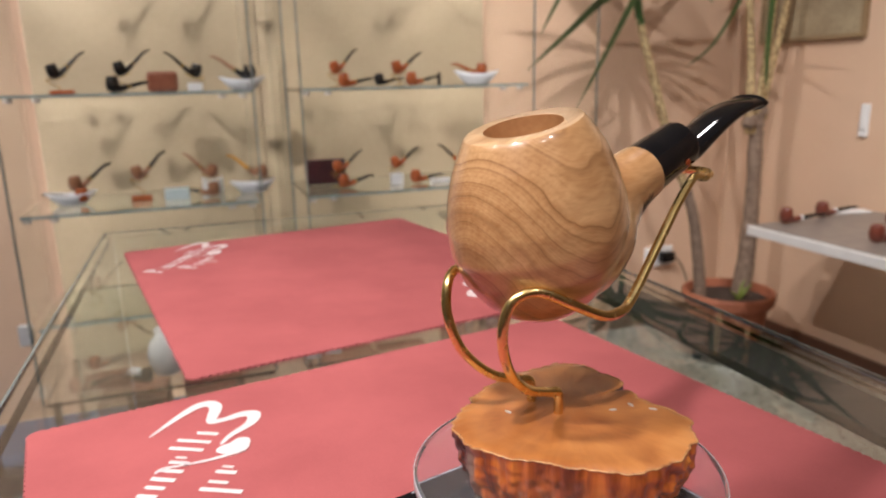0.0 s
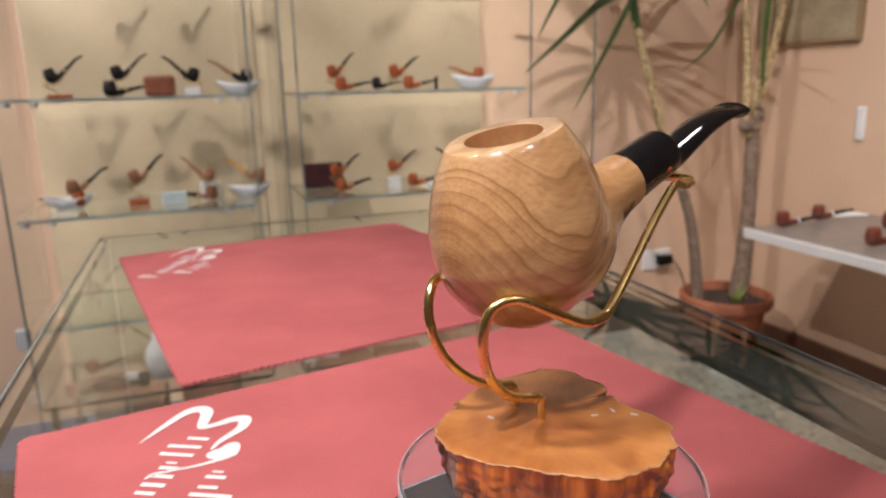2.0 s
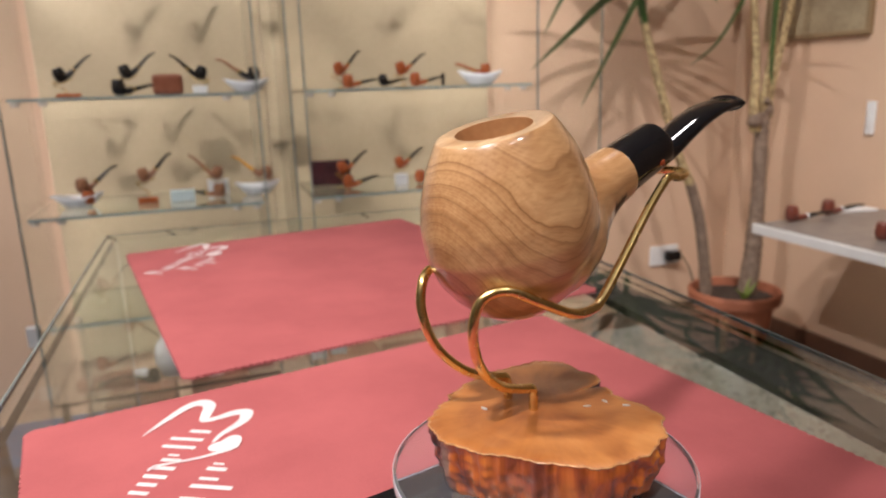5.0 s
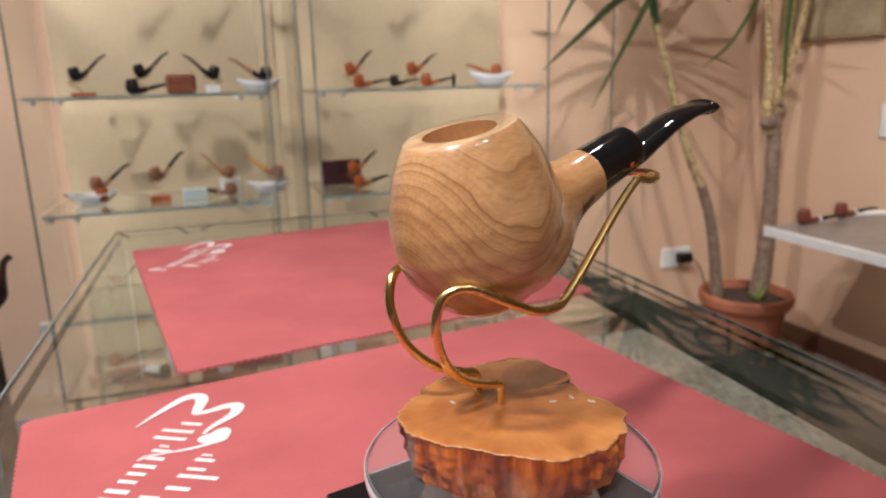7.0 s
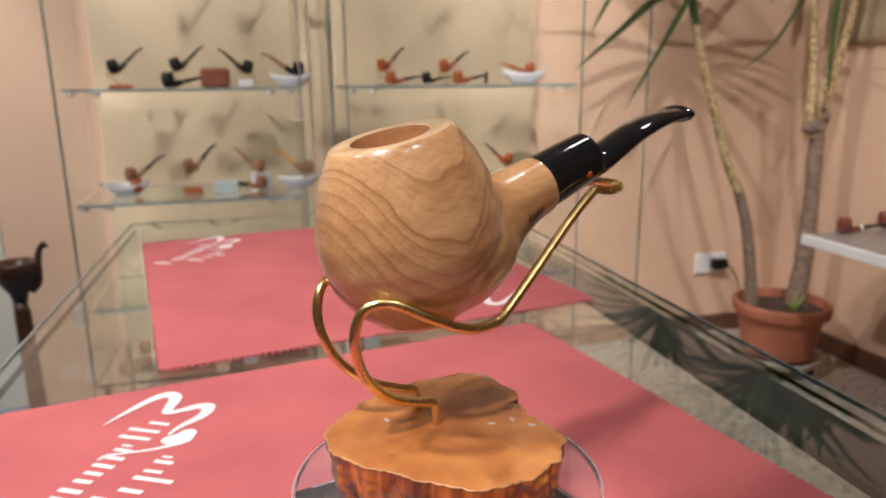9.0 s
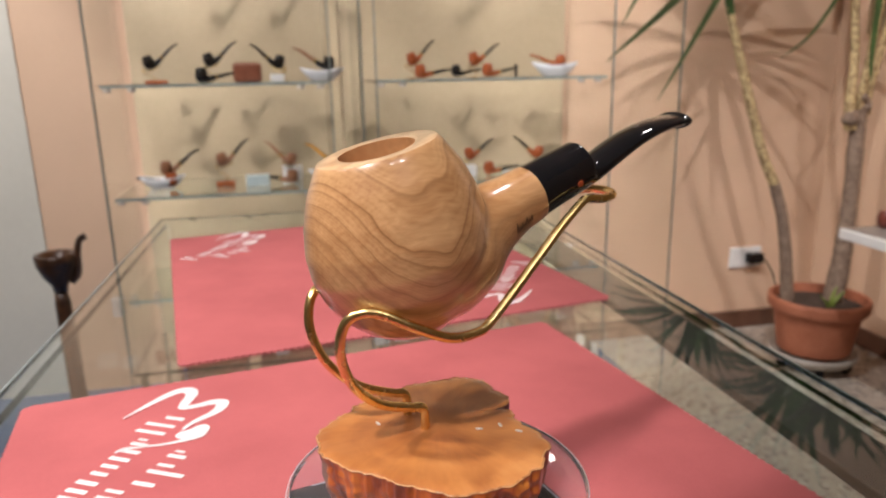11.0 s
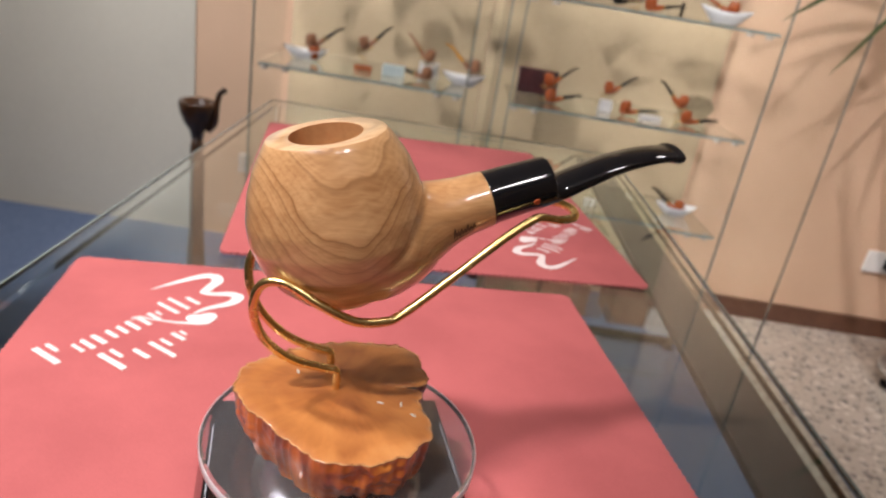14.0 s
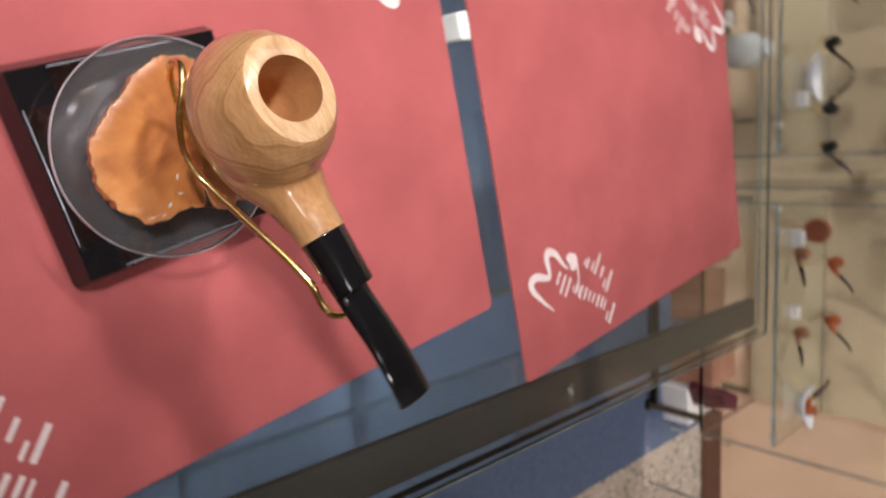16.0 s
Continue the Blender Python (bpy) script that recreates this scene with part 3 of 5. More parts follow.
def ribbon(bm, line, widths, z):
    """A flat stroke of changing width."""
    pts = [Vector((*p, 0)) for p in line]
    lo, hi = [], []
    for i, p in enumerate(pts):
        d = (pts[min(i + 1, len(pts) - 1)] - pts[max(i - 1, 0)]).normalized()
        s = Vector((-d.y, d.x, 0))
        t = i / (len(pts) - 1) * (len(widths) - 1)
        k = min(int(t), len(widths) - 2)
        w = widths[k] + (widths[k + 1] - widths[k]) * (t - k)
        lo.append(bm.verts.new((p.x - s.x * w / 2, p.y - s.y * w / 2, z)))
        hi.append(bm.verts.new((p.x + s.x * w / 2, p.y + s.y * w / 2, z)))
    for i in range(len(pts) - 1):
        bm.faces.new((lo[i], lo[i + 1], hi[i + 1], hi[i]))


def emblem(parent, m):
    """The printed emblem: a double swirl, a drop with a long tail and two slanting rows of bars, in metres from the mat's corner."""
    z = 0.0022
    bm = bmesh.new()
    line = [p.to_2d() for p in spline([(0.0440, 0.3245, 0), (0.0566, 0.3365, 0), (0.0680, 0.3455, 0), (0.0750, 0.3460, 0), (0.0772, 0.3400, 0), (0.0735, 0.3300, 0), (0.0722, 0.3250, 0), (0.0790, 0.3245, 0), (0.0870, 0.3255, 0), (0.0915, 0.3225, 0), (0.0880, 0.3145, 0), (0.0770, 0.3070, 0), (0.0714, 0.3010, 0)], 8)]
    ribbon(bm, line, [0.0006, 0.0032, 0.0052, 0.0068, 0.0064, 0.0052, 0.0036, 0.0040, 0.0056, 0.0068, 0.0052, 0.0028, 0.0012], z)
    part_of = bmesh.new()
    ring = []
    for i in range(32):
        a = 2 * math.pi * i / 32
        r = 0.0066 * (1 + 0.18 * math.cos(2 * a - 0.7) - 0.16 * math.cos(3 * a + 0.4))
        ring.append(part_of.verts.new((0.0765 + r * math.cos(a), 0.2955 + r * math.sin(a), z + 0.00015)))
    part_of.faces.new(ring)
    tail = [p.to_2d() for p in spline([(0.0770, 0.2905, 0), (0.0644, 0.2900, 0), (0.0526, 0.2918, 0), (0.0457, 0.2928, 0), (0.0422, 0.2905, 0)], 6)]
    ribbon(part_of, tail, [0.0030, 0.0018, 0.0014, 0.0022, 0.0010], z)
    for mesh, name, label in ((bm, "swirl_print", "white printed swirl"), (part_of, "drop_print", "white printed drop with a thin tail")):
        bmesh.ops.transform(mesh, matrix=m, verts=mesh.verts)
        part(name, mesh, M_PRINT, parent, label)
    # (place along the row, foot, head, width) of each bar, in millimetres
    for ox, oy, bars in ((0.0222, 0.2471, ((0, 0, 18, 3.2), (5.5, 9, 17.5, 2.2), (13, 1, 9.5, 2.0), (18, 0, 10, 2.6), (24, 0, 10.5, 2.8), (31, 1, 9.5, 2.4), (37, 1, 9.5, 2.4), (43, 0, 10.5, 2.6), (49.5, 0, 10, 2.6), (56, 1, 10, 2.6), (60, 4, 9, 1.6), (67, 0, 16, 2.6), (74, 0, 16, 2.6), (81.5, 0, 10.5, 2.6))),
                         (0.0528, 0.2478, ((-3, 0, 18, 3.2), (2.5, 9, 17.5, 2.2), (10, 0, 10.5, 2.6), (19, -7.5, 10.5, 2.6), (24.5, 1, 9.5, 2.2), (32, 1, 10, 2.6), (36, 4, 9, 1.6)))):
        row = m @ pose(ox, oy, 0, 0, 0, 52)
        for u, low, high, w in bars:
            bm = bmesh.new()
            ribbon(bm, [(u / 1000, low / 1000), (u / 1000, high / 1000)], [w / 1000, w / 1000], z)
            bmesh.ops.transform(bm, matrix=row, verts=bm.verts)
            part("printed_mark", bm, M_PRINT, parent)


MAT_W, MAT_D = 0.304, 0.362
NEAR_W, NEAR_D = 0.3088, 0.400
near = pinked_mat(pose(0.119, 0.241, T, 0, 0, 10.0) @ pose(-NEAR_W, -NEAR_D, 0), NEAR_W, NEAR_D, "red felt mat with white emblems and pinked edges on glass")
far = pinked_mat(pose(-0.114, 0.223, T, 0, 0, 9.9), MAT_W, MAT_D - 0.006, "bare red felt mat with white emblems on the glass counter")
for felt, dx, dy, ex in ((near, 0.0055, NEAR_D - MAT_D + 0.001, 0.005), (far, 0.0, 0.005, 0.005)):
    emblem(felt, pose(dx, dy, 0))
    emblem(felt, pose(MAT_W + dx, MAT_D + ex, 0, 0, 0, 180))

# ---- turntable ----
AX = (0.0002, 0.0102)
MZ = T + 0.0018
turntable = empty("display_turntable", pose(AX[0], AX[1] - 0.001, MZ, 0, 0, 14.5), "square black solar turntable with a clear round plate", "turntable")
bm = box(-0.0485, 0.0485, -0.0485, 0.0485, 0.0, 0.006, 0.0012)
add_box(bm, -0.0485, 0.0485, -0.0485, 0.0485, 0.0058, 0.020)
for v in bm.verts:
    if v.co.z > 0.019:
        v.co.x, v.co.y = v.co.x * 0.925, v.co.y * 0.925
part("housing", bm, M_BLACKPLASTIC, turntable, "glossy black square housing with sloping sides")
for i in range(4):
    turn = pose(0, 0, 0, 0, 0, 90 * i)
    bm = box(-0.030, 0.030, -0.0430, -0.0310, 0.0202, 0.0206, 0.0002)
    bmesh.ops.transform(bm, matrix=turn, verts=bm.verts)
    strip = part("solar_strip", bm, M_BLACKPLASTIC, turntable, "black strip under the solar cells")
    for k in range(4):
        bm = box(-0.0290 + 0.0148 * k, -0.0152 + 0.0148 * k, -0.0424, -0.0318, 0.0207, 0.0210, 0.0001)
        bmesh.ops.transform(bm, matrix=turn, verts=bm.verts)
        part("solar_cell", bm, M_SOLAR, strip, "dark brown solar cell")
    bm = box(-0.029, 0.029, -0.0438, -0.0434, 0.0202, 0.0206)
    bmesh.ops.transform(bm, matrix=turn, verts=bm.verts)
    part("contact_line", bm, M_GREYINK, strip, "thin silver line")
part("hub", fixed(add_lathe(bmesh.new(), [(0, 0.0202), (0.0300, 0.0202), (0.0302, 0.0225), (0.0280, 0.0250), (0.0210, 0.0278), (0.0120, 0.0290), (0.0120, 0.0377), (0, 0.0377)], 64)), M_HUB, turntable, "domed dark chrome hub", True)
plate = part("round_plate", fixed(add_lathe(bmesh.new(), [(0, 0.0380), (0.0452, 0.0380), (0.0460, 0.0387), (0.0460, 0.0418), (0.0452, 0.0425), (0, 0.0425)], 96)), M_ACRYLIC, turntable, "clear acrylic round plate")
plate.visible_shadow = False
part("plate_rim", fixed(add_lathe(bmesh.new(), [(0.04605, 0.0386), (0.04630, 0.0388), (0.04630, 0.0417), (0.04605, 0.0419), (0.04605, 0.0386)], 96)), M_FROST, plate, "frosted pale plate edge", True)

# ---- pipe stand and pipe, turned together on the plate ----
STEM = 20.0
ASIDE = 0.0042       # the pipe stands a little beside the plate's axis
SEAT = pose(AX[0], AX[1], 0, 0, 0, STEM)
stand = empty("pipe_stand", SEAT @ pose(0, 0, MZ + 0.0426), "gold wire pipe rest on a lacquered burl wood slab", "pipe stand")
BASE_TOP = T + 0.0626 - (MZ + 0.0426)


def slab_radius(a):
    """Outline of the burl slab: three broad lobes, small teeth and one open crack."""
    r = 0.03174 + 0.00414 * math.cos(a + 2.24) + 0.00196 * math.cos(2 * a - 2.37) + 0.00368 * math.cos(3 * a - 2.08) + 0.00056 * math.cos(4 * a - 1.33) + 0.00104 * math.cos(5 * a - 2.30)
    x, y = math.cos(a), math.sin(a)
    r += 0.0016 * noise.noise((6 * x, 6 * y, 1.3)) + 0.0011 * noise.noise((14 * x, 14 * y, 2.3)) + (0.3 + knobbly(a)) * 0.0009 * noise.noise((34 * x, 34 * y, 4.3))
    d = math.atan2(math.sin(a + 0.14), math.cos(a + 0.14))
    return r - 0.0110 * math.exp(-((d / 0.032) ** 2)) + 0.0022 * math.exp(-(((d - 0.18) / 0.12) ** 2)) + 0.0012 * math.exp(-(((d + 0.16) / 0.10) ** 2))


def knobbly(a):
    """1 where the bark is thick and knobbly, 0 where the side is nearly smooth."""
    return 0.5 + 0.5 * math.cos(a - 1.35)


N_SLAB = 320
bm = bmesh.new()
rows = []
for k in range(15):
    f = k / 14
    row = []
    for i in range(N_SLAB):
        a = 2 * math.pi * i / N_SLAB
        r = slab_radius(a) * f ** 0.85
        row.append(bm.verts.new((r * math.cos(a), r * math.sin(a), BASE_TOP + 0.0003 * noise.noise((r * 60 * math.cos(a), r * 60 * math.sin(a), 3)) - (0.0006 if k == 14 else 0))) if k else None)
    rows.append(row)
mid_v = bm.verts.new((0, 0, BASE_TOP))
for i in range(N_SLAB):
    bm.faces.new((mid_v, rows[1][i], rows[1][(i + 1) % N_SLAB]))
for a, b in zip(rows[1:], rows[2:]):
    for i in range(N_SLAB):
        j = (i + 1) % N_SLAB
        bm.faces.new((a[i], b[i], b[j], a[j]))
part("slab_top", bm, M_BURL, stand, "polished orange-brown burl face", True)
bm = bmesh.new()
rows = []
for k in range(27):
    f = k / 26
    row = []
    for i in range(N_SLAB):
        a = 2 * math.pi * i / N_SLAB
        x, y = math.cos(a), math.sin(a)
        kn = knobbly(a)
        knob = math.exp(-((math.atan2(math.sin(a - 4.72), math.cos(a - 4.72)) / 0.24) ** 2))
        kn = max(kn, 0.85 * knob)
        r = slab_radius(a) * (1 - (0.10 + 0.10 * kn) * f ** 2.0)
        cell = noise.voronoi((x * 9, y * 9, f * 5.0))[0]
        bead_ = noise.voronoi((x * 22, y * 22, f * 13.0))[0]
        lump = 0.0034 * (0.42 - cell[0]) + 0.0013 * (0.40 - bead_[0]) + 0.0016 * noise.noise((x * 4, y * 4, f * 2.5))
        flute = 0.0010 * noise.noise((x * 7, y * 7, f * 0.7)) + 0.00035 * noise.noise((x * 15, y * 15, f * 1.2))
        r += (lump * (0.05 + 1.15 * kn) + flute * (1.4 - kn)) * min(1, f * 7) + 0.0010 * knob * math.sin(math.pi * min(1, f * 1.5))
        row.append(bm.verts.new((r * x, r * y, (BASE_TOP - 0.0006) * (1 - f))))
    rows.append(row)
for a, b in zip(rows, rows[1:]):
    for i in range(N_SLAB):
        j = (i + 1) % N_SLAB
        bm.faces.new((a[i], b[i], b[j], a[j]))
bm.faces.new(rows[-1])
part("bark", bm, M_BARK, stand, "dark lacquered knobbly bark edge", True)
for x, y in ((-0.0153, 0.0087), (0.0150, -0.0125), (0.0085, -0.0110), (0.0175, -0.0185)):
    part("pin", fixed(add_lathe(bmesh.new(), [(0, BASE_TOP - 0.001), (0.00065, BASE_TOP - 0.001), (0.0006, BASE_TOP + 0.0003), (0, BASE_TOP + 0.0005)], 7, Matrix.Translation((x, y, 0)) @ Euler((0, 0, x * 300)).to_matrix().to_4x4(), 2.0, 0.7)), M_PIN, stand, "small steel pin")

# thin pale bead: the lacquer's edge highlight put in as a shape
bead = []
for i in range(N_SLAB + 1):
    a = 2 * math.pi * i / N_SLAB
    r = slab_radius(a) - 0.0001
    bead.append((r * math.cos(a), r * math.sin(a), BASE_TOP - 0.0006))
part("glint_bead", add_tube(bmesh.new(), bead, 0.00034, 6), M_GLINT, stand, "pale glint painted along the lacquered edge", True)

# one gold wire: two feet, two loops under the bowl and a hook behind
B0 = -(MZ + 0.0426) + T
half = [(-0.0045, 0.0054, 0.0600), (-0.0045, 0.0054, 0.0665), (-0.0054, 0.0056, 0.0695), (-0.0095, 0.0058, 0.0708), (-0.0200, 0.0072, 0.0755), (-0.0288, 0.0092, 0.0845), (-0.0325, 0.0108, 0.0955), (-0.0307, 0.0124, 0.1040), (-0.0245, 0.0155, 0.1060), (-0.0150, 0.0194, 0.1012), (-0.0050, 0.0208, 0.0965), (0.0040, 0.0200, 0.0955), (0.0100, 0.0186, 0.0970), (0.0240, 0.0156, 0.1066), (0.0400, 0.0124, 0.1185), (0.0500, 0.0108, 0.1252), (0.0540, 0.0102, 0.1266), (0.0610, 0.0092, 0.1256), (0.0665, 0.0078, 0.1258), (0.0692, 0.0050, 0.1262), (0.0702, 0.0, 0.1264)]
wire = half + [(x, -y, z) for x, y, z in half[-2::-1]]
part("wire_rest", add_tube(bmesh.new(), [Vector((p.x, p.y + ASIDE, p.z + B0)) for p in spline(wire, 7)], 0.00142, 14, up=(0, 1, 0)), M_BRASS, stand, "bent polished brass wire", True)


def evaluated(obs):
    """The finished mesh of the first object, with its modifiers applied; the helper objects are taken away."""
    dg = bpy.context.evaluated_depsgraph_get()
    me = bpy.data.meshes.new_from_object(obs[0].evaluated_get(dg))
    for o in obs:
        data = o.data
        bpy.data.objects.remove(o)
        bpy.data.meshes.remove(data)
    return me


pipe = empty("tobacco_pipe", SEAT @ pose(0, ASIDE, T), "polished olive wood tobacco pipe with black stem resting on gold wire", "pipe")
# outer body: bowl and shank blended together
LEAN = Matrix.Translation((-0.0020, 0, 0.0917)) @ Euler((0, radians(-12.0), 0)).to_matrix().to_4x4() @ Matrix.Diagonal((1, 1, 0.95, 1))
bm = bmesh.new()
add_lathe(bm, [(0, 0.0), (0.0050, 0.0006), (0.0095, 0.0024), (0.0140, 0.0062), (0.0180, 0.0115), (0.0213, 0.0185), (0.0230, 0.0265), (0.0230, 0.0340), (0.0216, 0.0420), (0.0192, 0.0500), (0.0156, 0.0575), (0.0105, 0.0640), (0, 0.0650)], 64, LEAN, 1.18, 0.985)
heel = spline([(-0.005, 0, 0.1130), (0.0040, 0, 0.1140), (0.0120, 0, 0.1168), (0.0180, 0, 0.1198), (0.0240, 0, 0.1226), (0.0310, 0, 0.1256), (0.0400, 0, 0.1291)], 6)
girth = [0.0200, 0.0196, 0.0172, 0.0138, 0.0113, 0.0097, 0.0089]
add_tube(bm, heel, [girth[min(i // 6, 5)] + (girth[min(i // 6 + 1, 6)] - girth[min(i // 6, 5)]) * (i % 6) / 6 if i < 36 else girth[6] for i in range(len(heel))], 40)
fixed(bm)
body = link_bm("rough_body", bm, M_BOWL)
rm = body.modifiers.new("blend", "REMESH")
rm.mode, rm.voxel_size = "VOXEL", 0.00062
sm = body.modifiers.new("ease", "SMOOTH")
sm.factor, sm.iterations = 0.5, 14
RIM = Matrix.Translation((-0.0142, 0, 0.1460)) @ Euler((0, radians(-13.5), 0)).to_matrix().to_4x4()
bm = box(-0.06, 0.06, -0.06, 0.06, 0.0, 0.06)
bmesh.ops.transform(bm, matrix=RIM, verts=bm.verts)
cut_top = link_bm("cut_top", fixed(bm), M_RIM)
cut_bore = link_bm("cut_bore", fixed(add_lathe(bmesh.new(), [(0, -0.040), (0.0045, -0.0385), (0.0090, -0.033), (0.0106, -0.022), (0.0108, 0.01), (0, 0.01)], 56, RIM)), M_CHAMBER)
END = Matrix.Translation((0.0383, 0, 0.1285)) @ Euler((0, radians(-19.5), 0)).to_matrix().to_4x4()
bm = box(0.0, 0.03, -0.03, 0.03, -0.03, 0.03)
bmesh.ops.transform(bm, matrix=END, verts=bm.verts)
cut_end = link_bm("cut_end", fixed(bm), M_BOWL)
for cutter in (cut_top, cut_bore, cut_end):
    bo = body.modifiers.new("cut", "BOOLEAN")
    bo.operation, bo.object, bo.solver, bo.material_mode = "DIFFERENCE", cutter, "EXACT", "TRANSFER"
me = evaluated([body, cut_top, cut_bore, cut_end])
me.name = "bowl"
for poly in me.polygons:
    poly.use_smooth = True
me.set_sharp_from_angle(angle=radians(50))
bowl = new("bowl", me)
bowl.parent = pipe
tagged(bowl, "glossy olive wood bowl and shank with swirling grain")
# mouthpiece: round saddle, then a flat bit
bm = bmesh.new()
sad = spline([(0.0383, 0, 0.1285), (0.0480, 0, 0.1320), (0.0590, 0, 0.1358)], 8)
add_tube(bm, sad, [0.00885 - 0.0008 * i / 16 for i in range(17)], 48)
bit = spline([(0.0560, 0, 0.1322), (0.0605, 0, 0.1331), (0.0640, 0, 0.1342), (0.0700, 0, 0.1372), (0.0794, 0, 0.1418), (0.0870, 0, 0.1447), (0.0940, 0, 0.1466), (0.1000, 0, 0.1476), (0.1045, 0, 0.1480)], 6)
nb = len(bit)
thick = [0.0058 - 0.0037 * min(1, i / (nb - 1) * 1.15) ** 0.6 for i in range(nb)]
for i, add in ((nb - 1, 0.0002), (nb - 2, 0.0009), (nb - 3, 0.0010), (nb - 4, 0.0006), (nb - 5, 0.0001)):
    thick[i] += add
add_tube(bm, bit, thick, 36, [(0.0070 + 0.0006 * max(0, i / (nb - 1) - 0.5) * 2) / thick[i] for i in range(nb)])
fixed(bm)
mouth = link_bm("rough_mouth", bm, M_EBONITE)
rm = mouth.modifiers.new("blend", "REMESH")
rm.mode, rm.voxel_size = "VOXEL", 0.00034
sm = mouth.modifiers.new("ease", "SMOOTH")
sm.factor, sm.iterations = 0.5, 5
me = evaluated([mouth])
me.name = "mouthpiece"
me.shade_smooth()
mouthpiece = new("mouthpiece", me)
mouthpiece.parent = pipe
tagged(mouthpiece, "glossy black saddle mouthpiece with a flat bit")
part("inlay_dot", fixed(add_lathe(bmesh.new(), [(0, 0.0), (0.0011, 0.0), (0.0009, 0.0003), (0, 0.0004)], 20, Matrix.Translation((0.0525, -0.0083, 0.1312)) @ Euler((radians(105), 0, 0)).to_matrix().to_4x4())), M_ORANGE, mouthpiece, "small orange inlaid dot")


def hug(me):
    """Lays a flat mark onto the bowl's surface."""
    bpy.context.view_layer.update()
    dg = bpy.context.evaluated_depsgraph_get()
    for v in me.vertices:
        found, place, normal, _ = bowl.closest_point_on_mesh(v.co, depsgraph=dg)
        if found:
            v.co = place + normal * 0.00012


def lettering(text, size, m, parent, material, wrap=None):
    """Flat letters as a mesh; wrap: (axis point, radius) of a cylinder along local x on which they lie."""
    cu = bpy.data.curves.new("letters", "FONT")
    cu.body, cu.size, cu.align_x, cu.align_y = text, size, "CENTER", "CENTER"
    cu.resolution_u = 3
    ob = new("letters", cu)
    dg = bpy.context.evaluated_depsgraph_get()
    me = bpy.data.meshes.new_from_object(ob.evaluated_get(dg))
    bpy.data.objects.remove(ob)
    bpy.data.curves.remove(cu)
    if wrap:
        for v in me.vertices:
            a = v.co.y / wrap
            v.co.y, v.co.z = wrap * math.sin(a), wrap * (math.cos(a) - 1)
    me.transform(m)
    hug(me)
    me.materials.append(material)
    ob = new("stamp", me)
    ob.parent = parent
    return tagged(ob, "small black stamped words")


# the words on one flank of the shank, and an illegible signature on the other
flank = Matrix.Translation((0.0285, 0, 0.1248)) @ Euler((0, radians(-19.5), 0)).to_matrix().to_4x4()
left_face = Matrix(((-1, 0, 0, 0), (0, 0, 1, 0), (0, 1, 0, 0), (0, 0, 0, 1)))
lettering("Handmade in Italy", 0.0030, flank @ Euler((radians(-14), 0, 0)).to_matrix().to_4x4() @ left_face @ Matrix.Translation((0, 0, 0.00945)), bowl, M_INK, 0.0092)
bm = bmesh.new()
for k in range(7):
    x = -0.0050 + 0.0012 * k
    tall = (0.0026, 0.0012, 0.0016, 0.0011, 0.0024, 0.0012, 0.0018)[k]
    ribbon(bm, [(x, -0.0010), (x + 0.0002, -0.0002), (x + 0.0004, tall * 0.5), (x + 0.0008, tall), (x + 0.0009, tall * 0.4), (x + 0.0011, -0.0006)], [0.0004, 0.0006, 0.0004], 0)
ribbon(bm, [(-0.0055, -0.0016), (-0.003, -0.0013), (0.0, -0.0015), (0.003, -0.0011)], [0.0002, 0.0004, 0.0002], 0)
right_face = Matrix(((1, 0, 0, 0), (0, 0, -1, 0), (0, 1, 0, 0), (0, 0, 0, 1)))
bmesh.ops.transform(bm, matrix=flank @ Euler((radians(22), 0, 0)).to_matrix().to_4x4() @ right_face @ Matrix.Translation((0, 0, 0.00945)), verts=bm.verts)
hug(part("signature_mark", bm, M_STAMP, bowl, "small black scrawled mark").data)


# ---- glass display shelves on the back wall ----
SY0, SY1 = 1.84, 2.20
S1, S2, S3, S0 = T + 0.152, T - 0.155, T - 0.462, T + 0.459


